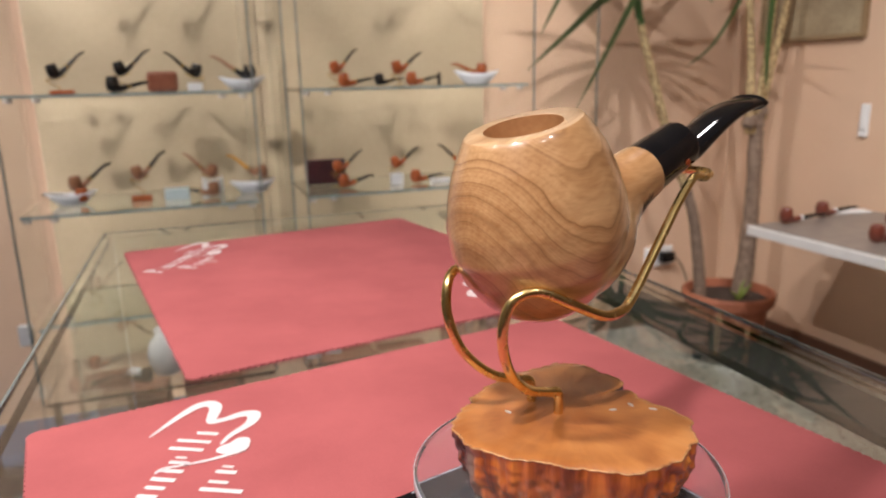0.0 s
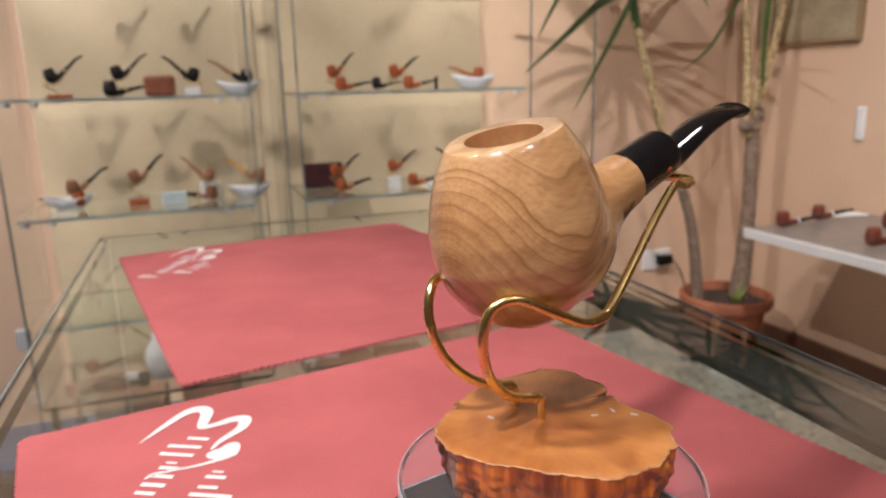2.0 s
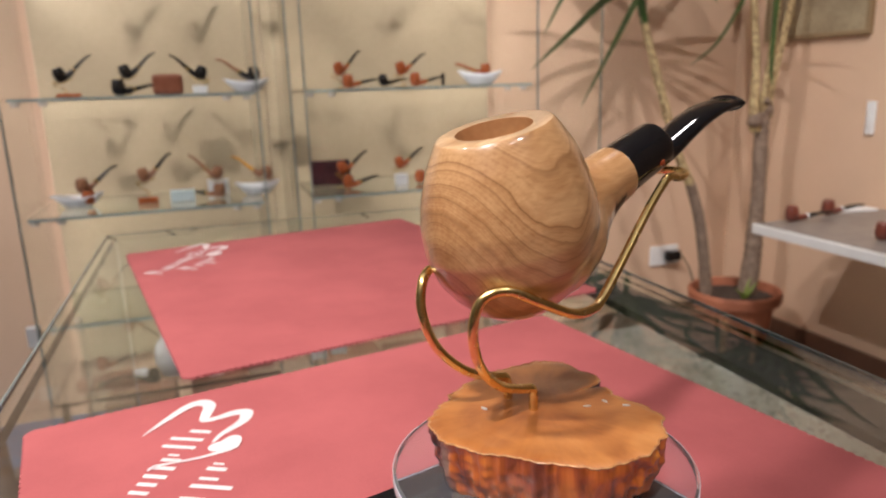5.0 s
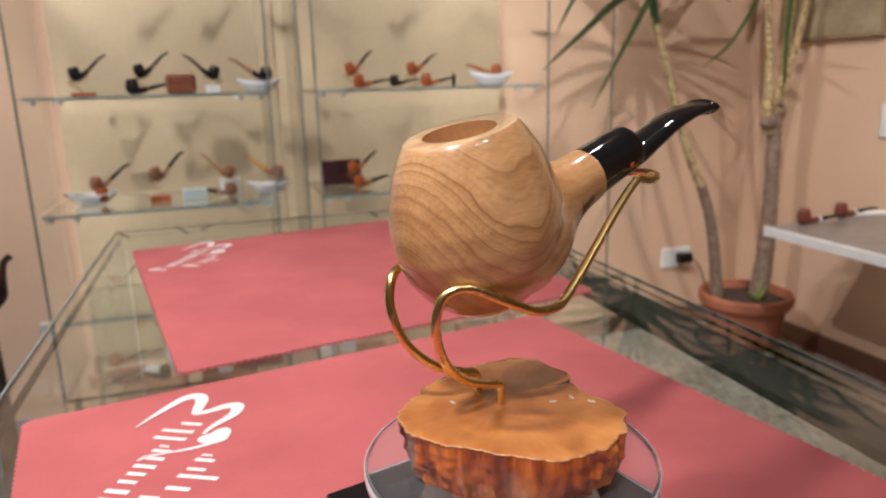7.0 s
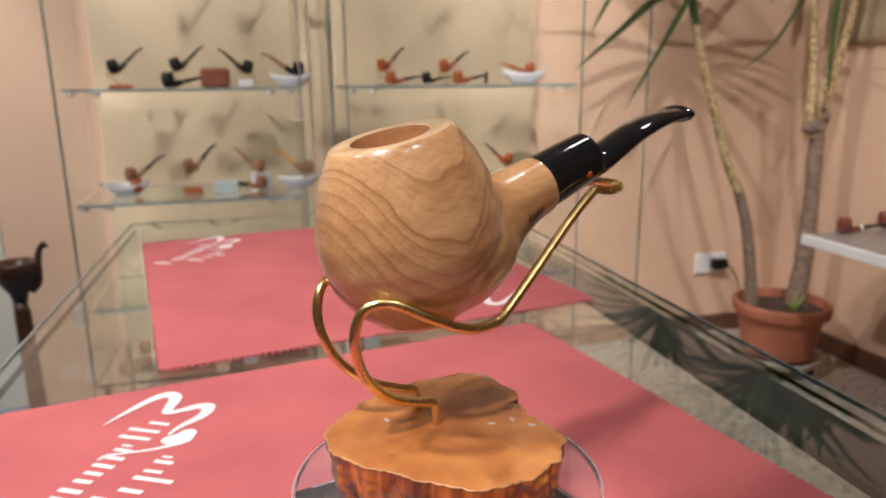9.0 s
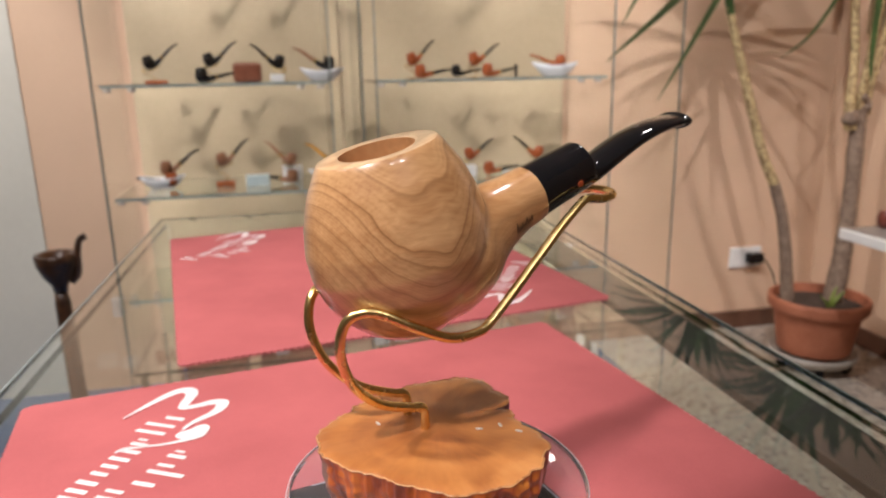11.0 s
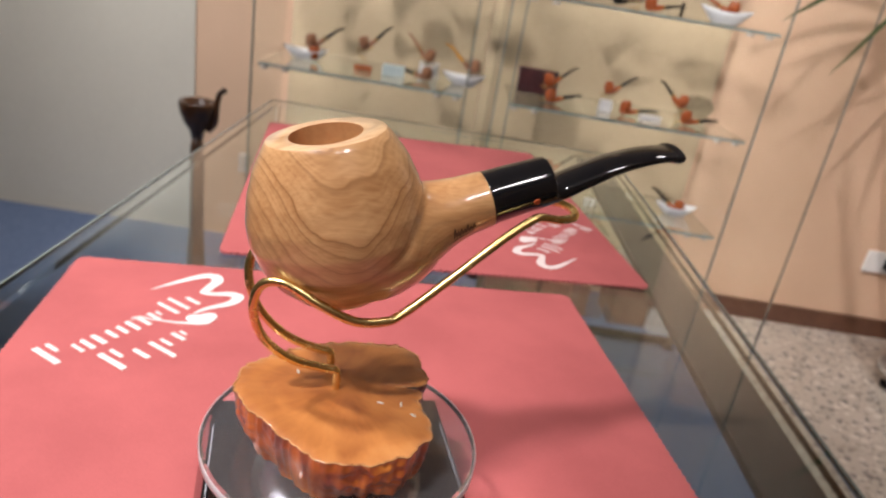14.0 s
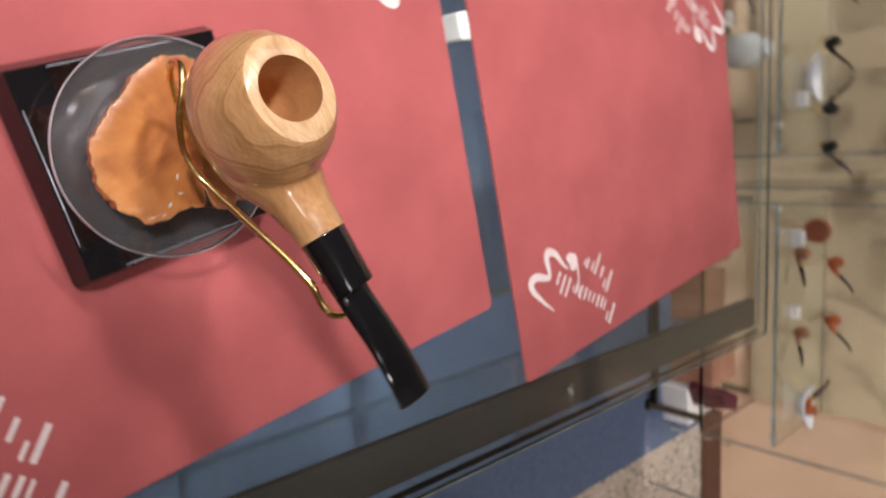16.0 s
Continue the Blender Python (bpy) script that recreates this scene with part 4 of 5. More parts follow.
def cabinet(x0, x1, sx0, sx1, px0, px1, legs, label):
    ob = empty("display_cabinet", pose(0, 0, 0), label, "display cabinet", "glass cabinets on the wall")
    part("back_panel", box(px0, px1, WALL - 0.03, WALL - 0.004, 0.19, 2.35, 0.002), M_BEIGE, ob, "beige back panel")
    pane("bottom_shelf", box(x0 + 0.008, x1 - 0.008, SY0 + 0.006, WALL - 0.036, 0.2005, 0.210), ob, M_SIDEGLASS, "clear glass bottom shelf")
    for x in legs:
        for y in (SY0 + 0.012, WALL - 0.07):
            leg = part("leg", box(x, x + 0.018, y, y + 0.018, 0.018, 0.1995, 0.001), M_LEG, ob, "slim bronze leg")
            part("foot", fixed(add_lathe(bmesh.new(), [(0, 0.0065), (0.020, 0.0065), (0.021, 0.010), (0.012, 0.0178), (0, 0.0178)], 18, Matrix.Translation((x + 0.009, y + 0.009, 0)))), M_BLACKPLASTIC, leg, "round black foot")
    part("foot_rail", box(legs[0] + 0.020, legs[1] - 0.002, SY0 + 0.010, SY0 + 0.030, 0.022, 0.044, 0.003), M_BLACKPLASTIC, ob, "dark metal rail between the front legs")
    for x in (x0, x1 - 0.006):
        pane("side_glass", box(x, x + 0.006, SY0, WALL - 0.034, 0.212, 2.35), ob, M_SIDEGLASS)
        part("glass_edge", box(x + 0.0005, x + 0.0055, SY0 - 0.003, SY0 - 0.0005, 0.212, 2.35), M_CABEDGE, ob, "dark glass edge").visible_shadow = False
    part("top_board", box(x0 + 0.008, x1 - 0.008, SY0 + 0.006, WALL - 0.036, 2.349, 2.364, 0.002), M_BEIGE, ob, "beige top board")
    for z in (S0, S1, S2, S3):
        pane("glass_shelf", box(sx0, sx1, SY0 + 0.012, SY1 + 0.008, z - 0.008, z), ob, label="clear glass shelf")
        part("shelf_edge", box(sx0, sx1, SY0 + 0.0095, SY0 + 0.0115, z - 0.0075, z - 0.0005), M_SHELFEDGE, ob, "green-grey shelf edge").visible_shadow = False
        for x in (sx0 + 0.012, sx0 + 0.075, sx1 - 0.075, sx1 - 0.02):
            part("shelf_clip", fixed(add_lathe(bmesh.new(), [(0, z - 0.020), (0.010, z - 0.020), (0.011, z - 0.010), (0.011, z - 0.0085), (0, z - 0.0085)], 14, Matrix.Translation((x, SY0 + 0.03, 0)))), M_SAUCER, ob, "small pale shelf clip")
    return ob


narrow = cabinet(-0.565, 0.066, -0.545, 0.056, -0.541, 0.1145, (-0.545, -0.055), "tall glass display cabinet with beige back and glass shelves")
wide = cabinet(0.148, 0.920, 0.198, 0.902, 0.1175, 0.907, (0.200, 0.870), "wide glass display cabinet with beige back and glass shelves")
hinge = part("hinge", box(-0.592, -0.5655, SY0 + 0.004, SY0 + 0.030, 0.390, 0.445, 0.002), M_WHITEPLASTIC, narrow, "small white plastic hinge")
part("hinge_plate", box(-0.5645, -0.5580, SY0 + 0.006, SY0 + 0.028, 0.398, 0.436, 0.001), M_STEEL, hinge, "dark steel hinge plate")
part("divider_edge", box(0.1895, 0.1945, SY0 - 0.003, SY0 - 0.0005, 0.212, 2.35), M_CABEDGE, wide, "dark glass edge").visible_shadow = False
door = empty("glass_door", pose(0, 0, 0), "frameless clear glass door standing beside the cabinets", "glass door")
pane("door_pane", box(0.930, 1.140, SY0 - 0.006, SY0 + 0.002, 0.02, 2.35), door, M_SIDEGLASS)
part("door_edge", box(1.1405, 1.1440, SY0 - 0.006, SY0 + 0.002, 0.02, 2.35), M_GEDGE, door, "dark glass edge").visible_shadow = False


def tiny_pipe(m, bowl_mat, stem_mat, size=1.0, bend=0.5, label="small briar tobacco pipe", band=None):
    """A pipe about 0.13 m long; the stem points along +x and up by bend."""
    ob = empty("tobacco_pipe", m @ Matrix.Diagonal((size, size, size, 1)), label, "pipe", "pipes on the shelves")
    bm = bmesh.new()
    add_lathe(bm, [(0, -0.0215), (0.006, -0.0208), (0.0115, -0.0178), (0.0152, -0.0125), (0.0172, -0.0055), (0.0174, 0.002), (0.0162, 0.0100), (0.0142, 0.0172), (0.0124, 0.0205), (0.0115, 0.0208), (0.0085, 0.0204), (0.0080, 0.010), (0.0068, -0.006), (0, -0.009)], 22)
    add_tube(bm, spline([(0.006, 0, -0.011), (0.022, 0, -0.010 + 0.012 * bend), (0.040, 0, -0.006 + 0.032 * bend)], 5), [0.0100 - 0.0035 * i / 10 for i in range(11)], 12)
    part("bowl", fixed(bm), bowl_mat, ob, smooth=True)
    bm = bmesh.new()
    line = spline([(0.0395, 0, -0.0062 + 0.0315 * bend), (0.058, 0, -0.002 + 0.052 * bend), (0.080, 0, 0.002 + 0.080 * bend), (0.100, 0, 0.003 + 0.092 * bend)], 4)
    add_tube(bm, line, [0.0064 - 0.0038 * i / 12 for i in range(13)], 10, [1.0 + 0.9 * i / 12 for i in range(13)])
    part("mouthpiece", fixed(bm), stem_mat, ob, smooth=True)
    part("ferrule", add_tube(bmesh.new(), [(0.0375, 0, -0.0068 + 0.0295 * bend), (0.0415, 0, -0.0056 + 0.0335 * bend)], 0.0069 if band is None else 0.0085, 12), band or M_BRASS, ob, "thin brass band" if band is None else "white band", True)
    return ob


def wire_rest(m, height, label="small gold wire pipe rest"):
    """A little wire cradle of that height, from the shelf up to a pipe's bowl."""
    ob = empty("pipe_rest", m, label, "pipe rest", "gold pipe rests")
    bm = bmesh.new()
    for s in (-1, 1):
        add_tube(bm, spline([(-0.016, 0.010 * s, 0.0010), (0.004, 0.010 * s, 0.0010), (0.010, 0.009 * s, height * 0.45), (-0.014, 0.011 * s, height * 0.8), (-0.017, 0.012 * s, height + 0.004), (0.0, 0.013 * s, height - 0.002), (0.030, 0.008 * s, height + 0.012)], 5), 0.0011, 6)
    part("wire", bm, M_BRASS, ob, smooth=True)
    return ob


def boat_dish(m, label="white porcelain boat-shaped pipe dish"):
    """A shallow boat-shaped dish, 0.14 m long, high at both ends."""
    bm = bmesh.new()
    n, rows = 40, []
    for f, z0, in ((0.0, 0.0), (0.45, 0.0), (0.62, 0.006), (0.82, 0.018), (1.0, 0.030), (0.95, 0.0305), (0.80, 0.021), (0.60, 0.010), (0.40, 0.0045), (0.0, 0.0045)):
        row = []
        for i in range(n):
            a = 2 * math.pi * i / n
            up = 0.010 * f * f * math.cos(a) ** 2 * (1 if z0 > 0.004 else 0)
            row.append(bm.verts.new((0.069 * f * math.cos(a), 0.034 * f * math.sin(a), z0 + up)))
        rows.append(row)
    for a, b in zip(rows, rows[1:]):
        for i in range(n):
            j = (i + 1) % n
            bm.faces.new((a[i], a[j], b[j], b[i]))
    bmesh.ops.remove_doubles(bm, verts=bm.verts, dist=1e-5)
    ob = link_bm("pipe_dish", fixed(bm), M_PORCELAIN, True)
    ob.matrix_world = m
    return tagged(ob, label, "dish", "white dishes")


def block(name, m, sx, sy, sz, material, label, category, bevel=0.002):
    ob = link_bm(name, box(-sx / 2, sx / 2, -sy / 2, sy / 2, 0, sz, bevel), material)
    ob.matrix_world = m
    return tagged(ob, label, category)


def on_rest(x, y, z, h, turn, bowl_mat, stem_mat, label, size=1.0, bend=0.45):
    """A pipe held up by a gold wire rest. h: height of the bowl's middle over the shelf."""
    wire_rest(pose(x, y, z, 0, 0, turn), h - 0.0215 * size)
    tiny_pipe(pose(x, y, z + h, 0, 0, turn) @ pose(0, 0, 0, 0, -16, 0), bowl_mat, stem_mat, size * 0.95, bend * 0.62, label=label)


YS = 2.02
BLK, RD, BR = "small black tobacco pipe on a glass shelf", "small reddish briar pipe on a glass shelf", "small brown briar pipe on a glass shelf"
# upper shelf, narrow cabinet
on_rest(-0.446, YS, S1, 0.060, 14, M_BLACKBRIAR, M_BLACKBRIAR, BLK)
block("wood_block", pose(-0.425, YS - 0.03, S1, 0, 0, 5), 0.060, 0.030, 0.010, M_REDBRIAR, "small orange-brown wooden block", "wood block")
on_rest(-0.282, YS + 0.03, S1, 0.066, 10, M_BLACKBRIAR, M_BLACKBRIAR, BLK)
tiny_pipe(pose(-0.300, YS - 0.03, S1 + 0.0225, 0, 0, 8), M_BLACKBRIAR, M_BLACKBRIAR, 1.05, 0.02, label=BLK)
block("leather_box", pose(-0.172, YS, S1, 0, 0, 2), 0.082, 0.05, 0.056, M_LEATHER, "rounded brown leather box on a glass shelf", "box", 0.010)
on_rest(-0.078, YS + 0.02, S1, 0.058, 170, M_BLACKBRIAR, M_BLACKBRIAR, BLK)
block("white_cube", pose(-0.085, YS - 0.04, S1), 0.040, 0.03, 0.022, M_CARD, "small white card box", "box")
boat_dish(pose(0.048, YS, S1, 0, 0, 4))
tiny_pipe(pose(0.070, YS, S1 + 0.050, 0, 0, 172), M_BLACKBRIAR, M_BROWNBRIAR, 1.05, 0.45, label=BLK)
# upper shelf, wide cabinet
on_rest(0.326, YS, S1, 0.060, 16, M_REDBRIAR, M_BLACKBRIAR, RD, 0.95, 0.55)
tiny_pipe(pose(0.348, YS - 0.02, S1 + 0.0225, 0, 0, 2), M_REDBRIAR, M_BLACKBRIAR, 1.0, 0.0, label=RD)
on_rest(0.525, YS, S1, 0.058, 8, M_REDBRIAR, M_BLACKBRIAR, RD, 1.0, 0.30)
tiny_pipe(pose(0.562, YS - 0.03, S1 + 0.0225, 0, 0, 0), M_REDBRIAR, M_BLACKBRIAR, 1.0, 0.02, label=RD)
tiny_pipe(pose(0.478, YS + 0.05, S1 + 0.0225, 0, 0, 10), M_BLACKBRIAR, M_BLACKBRIAR, 0.9, 0.0, label=BLK)
block("price_cone", pose(0.665, YS, S1), 0.010, 0.010, 0.040, M_BLACKBRIAR, "small dark card holder", "card holder", 0.003)
boat_dish(pose(0.798, YS, S1, 0, 0, 3) @ Matrix.Diagonal((1.2, 1.1, 1.15, 1)))
tiny_pipe(pose(0.815, YS, S1 + 0.046, 0, 0, 165), M_REDBRIAR, M_REDBRIAR, 1.0, 0.2, label=RD)
# lower shelf, narrow cabinet
boat_dish(pose(-0.446, YS, S2, 0, 0, 5))
tiny_pipe(pose(-0.432, YS, S2 + 0.060, 0, 0, 20), M_BROWNBRIAR, M_BLACKBRIAR, 1.0, 0.5, label=BR)
tiny_pipe(pose(-0.418, YS - 0.01, S2 + 0.028, 0, 0, 178), M_REDBRIAR, M_BLACKBRIAR, 1.0, 0.03, label=RD)
on_rest(-0.268, YS, S2, 0.080, 12, M_BROWNBRIAR, M_BLACKBRIAR, BR, 1.0, 0.55)
block("wood_block", pose(-0.262, YS - 0.01, S2, 0, 0, 3), 0.055, 0.035, 0.016, M_REDBRIAR, "small orange-brown wooden block", "wood block")
block("pale_box", pose(-0.166, YS - 0.02, S2, 0, 0, 2), 0.068, 0.045, 0.030, M_CYANCARD, "small pale blue card box", "box")
on_rest(-0.062, YS + 0.02, S2, 0.070, 160, M_BROWNBRIAR, M_BROWNBRIAR, BR, 1.0, 0.5)
tiny_pipe(pose(-0.062, YS - 0.03, S2 + 0.0225, 0, 0, 176), M_BROWNBRIAR, M_BLACKBRIAR, 1.0, 0.02, label=BR)
block("white_card", pose(-0.062, YS + 0.07, S2, 0, 0, 2), 0.062, 0.004, 0.046, M_CARD, "small white card standing on the shelf", "card", 0.0005)
boat_dish(pose(0.052, YS, S2, 0, 0, 2))
tiny_pipe(pose(0.082, YS, S2 + 0.062, 0, 0, 168), M_BROWNBRIAR, M_AMBER, 1.0, 0.55, label="small brown briar pipe with amber stem in a dish")
# lower shelf, wide cabinet
block("presentation_box", pose(0.292, YS + 0.07, S2, -12, 0, 2), 0.130, 0.028, 0.080, M_DARKBOX, "dark red open presentation box leaning on the shelf", "box")
on_rest(0.318, YS, S2, 0.062, 10, M_REDBRIAR, M_BLACKBRIAR, RD, 1.0, 0.35)
tiny_pipe(pose(0.325, YS - 0.05, S2 + 0.0225, 0, 0, 6), M_REDBRIAR, M_BLACKBRIAR, 1.0, 0.10, label=RD)
on_rest(0.508, YS, S2, 0.066, 4, M_REDBRIAR, M_BLACKBRIAR, RD, 0.95, 0.35)
block("white_cube", pose(0.500, YS - 0.04, S2), 0.036, 0.03, 0.034, M_CARD, "small white card box", "box")
tiny_pipe(pose(0.560, YS - 0.05, S2 + 0.0225, 0, 0, 2), M_REDBRIAR, M_BLACKBRIAR, 1.0, 0.0, label=RD)
block("white_card", pose(0.640, YS - 0.06, S2 + 0.0, 0, 0, 8), 0.060, 0.03, 0.012, M_CARD, "flat white card box on the shelf", "box", 0.001)
on_rest(0.745, YS, S2, 0.062, 168, M_REDBRIAR, M_BLACKBRIAR, RD, 1.0, 0.45)
tiny_pipe(pose(0.752, YS - 0.05, S2 + 0.0225, 0, 0, 2), M_REDBRIAR, M_BLACKBRIAR, 1.0, 0.02, label=RD)
oval = link_bm("oval_plaque", fixed(add_lathe(bmesh.new(), [(0, 0.0), (0.048, 0.0), (0.050, 0.003), (0.048, 0.006), (0, 0.006)], 40, None, 1.2, 0.82)), M_CANVAS)
oval.matrix_world = pose(0.810, YS + 0.07, S2 + 0.042, 100, 0, 0)
tagged(oval, "brown oval plaque standing on the glass shelf", "plaque")
# lowest shelf
disc = link_bm("round_tin", fixed(add_lathe(bmesh.new(), [(0, 0.0), (0.036, 0.0), (0.037, 0.003), (0.037, 0.018), (0.035, 0.021), (0, 0.021)], 36)), M_LEATHER)
disc.matrix_world = pose(0.285, YS + 0.02, S3 + 0.038, 90, 0, 8)
tagged(disc, "round brown tin standing on its edge", "tin")
on_rest(0.375, YS, S3, 0.090, 6, M_REDBRIAR, M_BLACKBRIAR, RD, 1.0, 0.35)
tiny_pipe(pose(0.345, YS - 0.06, S3 + 0.0225, 0, 0, 10), M_BROWNBRIAR, M_BLACKBRIAR, 1.0, 0.0, label=BR)
block("white_cube", pose(0.300, YS - 0.07, S3), 0.045, 0.03, 0.030, M_CARD, "small white card box", "box")
on_rest(0.545, YS, S3, 0.088, 4, M_REDBRIAR, M_BLACKBRIAR, RD, 1.0, 0.40)
tiny_pipe(pose(0.580, YS - 0.05, S3 + 0.0225, 0, 0, -4), M_BROWNBRIAR, M_BLACKBRIAR, 1.0, 0.05, label=BR)
block("white_cube", pose(0.520, YS - 0.06, S3), 0.034, 0.03, 0.020, M_CARD, "small white card box", "box")
boat_dish(pose(0.820, YS, S3, 0, 0, -2))
tiny_pipe(pose(0.830, YS, S3 + 0.030, 0, 0, 165), M_REDBRIAR, M_BLACKBRIAR, 1.0, 0.45, label=RD)
for x, turn, mt in ((-0.42, 12, M_BROWNBRIAR), (-0.24, 8, M_BLACKBRIAR), (-0.06, 170, M_BLACKBRIAR), (0.045, 15, M_BLACKBRIAR)):
    on_rest(x, YS, S3, 0.066, turn, mt, M_BLACKBRIAR, BLK if mt is M_BLACKBRIAR else BR)
block("white_cube", pose(-0.09, YS - 0.05, S3), 0.045, 0.03, 0.025, M_CARD, "small white card box", "box")
boat_dish(pose(-0.15, YS, S3, 0, 0, 4))
# top shelf
for x, turn, mt in ((-0.36, 12, M_BROWNBRIAR), (-0.20, 14, M_BROWNBRIAR), (0.02, 168, M_BLACKBRIAR), (0.33, 10, M_REDBRIAR), (0.55, 12, M_BROWNBRIAR), (0.82, 168, M_REDBRIAR)):
    on_rest(x, YS, S0, 0.062, turn, mt, M_BLACKBRIAR, "small tobacco pipe on a gold rest on glass")

# things lying inside the counter
SKINS = {"M_DARKBOX": M_DARKBOX, "M_CARD": M_CARD, "M_LEATHER": M_LEATHER, "M_GREYTOP": M_GREYTOP}
for x, y, sx, sy, sz, turn, skin, label in INSIDE:
    block("inner_case", pose(x, y, INNER, 0, 0, turn), sx, sy, sz, SKINS[skin], label, "case", 0.003)

# boxes on the floor beside the cabinets
block("white_carton", pose(0.885, 2.070, 0.0065, 0, 0, 6), 0.130, 0.230, 0.095, M_CARD, "white cardboard carton on the carpet by the wall", "box", 0.002)
for x, y, turn, wide in ((0.850, 1.990, 30, 0.080), (0.888, 2.085, -12, 0.084)):
    bm = bmesh.new()
    add_box(bm, -wide / 2, wide / 2, -0.020, 0.020, 0.0, 0.105)
    for v in bm.verts:
        if v.co.z > 0.05:
            v.co.x, v.co.y = v.co.x * 0.55, v.co.y * 0.15
    bag = link_bm("paper_bag", bm, M_MAROON)
    bag.matrix_world = pose(x, y, 0.1019, 0, 0, turn)
    tagged(bag, "small maroon paper bag standing on the white carton", "bag")
for x, y, sx, sz, turn in ((0.755, 2.060, 0.130, 0.165, 3), (0.530, 2.085, 0.170, 0.110, -2), (0.330, 2.080, 0.180, 0.130, 2), (-0.120, 2.080, 0.180, 0.120, 2), (-0.36, 2.085, 0.20, 0.105, -3)):
    block("brown_carton", pose(x, y, 0.0065, 0, 0, turn), sx, 0.16, sz, M_BROWNCARD, "reddish-brown cardboard box on the carpet under the cabinet", "box", 0.002)
# things on the bottom shelves of the cabinets
for name, x, y, sx, sy, sz, turn, skin, label in (
        ("wooden_tray", -0.400, 1.950, 0.150, 0.085, 0.018, 4, M_LEATHER, "flat orange-brown tray on the cabinet bottom shelf"),
        ("brown_box", -0.020, 1.930, 0.125, 0.070, 0.034, -3, M_BROWNCARD, "reddish-brown box on the cabinet bottom shelf"),
        ("white_cube", -0.130, 1.900, 0.040, 0.030, 0.026, 8, M_CARD, "small white card box"),
        ("white_cube", 0.185, 1.905, 0.045, 0.032, 0.030, 5, M_CARD, "small white card box"),
        ("pale_box", 0.250, 1.925, 0.050, 0.040, 0.034, -6, M_CYANCARD, "small pale blue card box")):
    block(name, pose(x, y, 0.2105, 0, 0, turn), sx, sy, sz, skin, label, name.split("_")[-1].replace("cube", "box"), 0.003)
for x, y, turn, skin in ((-0.490, 1.895, 10, M_BROWNBRIAR), (-0.300, 1.900, 165, M_BLACKBRIAR), (-0.460, 2.060, 20, M_REDBRIAR)):
    tiny_pipe(pose(x, y, 0.2105 + 0.0225, 0, 0, turn), skin, M_BLACKBRIAR, 1.0, 0.02, label="small tobacco pipe on the cabinet bottom shelf")
cup = link_bm("porcelain_cup", fixed(add_lathe(bmesh.new(), [(0, 0.0), (0.014, 0.0), (0.020, 0.010), (0.023, 0.030), (0.021, 0.031), (0.018, 0.012), (0, 0.006)], 28)), M_PORCELAIN, True)
cup.matrix_world = pose(-0.340, 1.935, 0.2105)
tagged(cup, "small white porcelain cup on the cabinet bottom shelf", "cup")
jar = link_bm("white_jar", fixed(add_lathe(bmesh.new(), [(0, 0.0), (0.034, 0.0), (0.040, 0.004), (0.052, 0.040), (0.054, 0.065), (0.047, 0.095), (0.030, 0.116), (0.026, 0.126), (0.031, 0.136), (0.028, 0.137), (0.022, 0.126), (0.024, 0.112), (0, 0.108)], 36)), M_PORCELAIN, True)
jar.matrix_world = pose(-0.245, 1.965, 0.2105)
tagged(jar, "round white ceramic jar on the cabinet bottom shelf", "jar")
# downlight under the cabinet's top edge
lamp = empty("cabinet_downlight", pose(0.83, 2.08, 2.262), "small round downlight under the cabinet top", "lamp")
part("housing", fixed(add_lathe(bmesh.new(), [(0, 0.0), (0.026, 0.0), (0.030, 0.004), (0.030, 0.046), (0.026, 0.050), (0, 0.050)], 28)), M_STEEL, lamp, "brushed steel can")
part("lens", fixed(add_lathe(bmesh.new(), [(0, -0.0035), (0.022, -0.0035), (0.024, -0.0005), (0, -0.0005)], 28)), M_LAMPGLOW, lamp, "glowing white lens")
part("stem", fixed(add_lathe(bmesh.new(), [(0, 0.0505), (0.006, 0.0505), (0.006, 0.0865), (0, 0.0865)], 14)), M_STEEL, lamp)

# ---- wall fittings ----
outlet = empty("wall_outlet", pose(1.722, WALL, 0.305), "white wall socket with a black plug", "socket")
part("cover", box(-0.070, 0.070, -0.012, 0.0, -0.043, 0.043, 0.004), M_WHITEPLASTIC, outlet, "white plastic cover")
part("plug", box(-0.005, 0.058, -0.050, -0.0125, -0.020, 0.022, 0.006), M_BLACKPLASTIC, outlet, "black plug")
part("cord", add_tube(bmesh.new(), spline([(0.056, -0.03, 0.0), (0.075, -0.04, -0.015), (0.10, -0.05, -0.06), (0.14, -0.05, -0.16), (0.20, -0.04, -0.26), (0.30, -0.035, -0.29)], 6), 0.003, 8), M_BLACKPLASTIC, outlet, "thin dark cord", True)
switch = empty("wall_switch", pose(X1, 1.602, 0.893, 0, 0, -90), "narrow white wall switch", "switch")
part("plate", box(-0.017, 0.017, -0.010, 0, -0.056, 0.056, 0.004), M_WHITEPLASTIC, switch)
part("rocker", box(-0.010, 0.010, -0.014, -0.0105, -0.030, 0.030, 0.002), M_WHITEPLASTIC, switch)
picture = empty("framed_picture", pose(X1, 1.862, 1.168 + 0.25, 0, 0, -90), "brownish picture in a thin wooden frame on the wall", "picture")
part("canvas", box(-0.215, 0.215, -0.014, 0, -0.235, 0.235), M_CANVAS, picture, "faded brown and ochre picture")
for x0, x1, z0, z1 in ((-0.230, 0.230, -0.250, -0.2355), (-0.230, 0.230, 0.2355, 0.250), (-0.230, -0.2155, -0.235, 0.235), (0.2155, 0.230, -0.235, 0.235)):
    part("frame_strip", box(x0, x1, -0.022, 0, z0, z1, 0.002), M_FRAME, picture, "thin brown wooden strip")
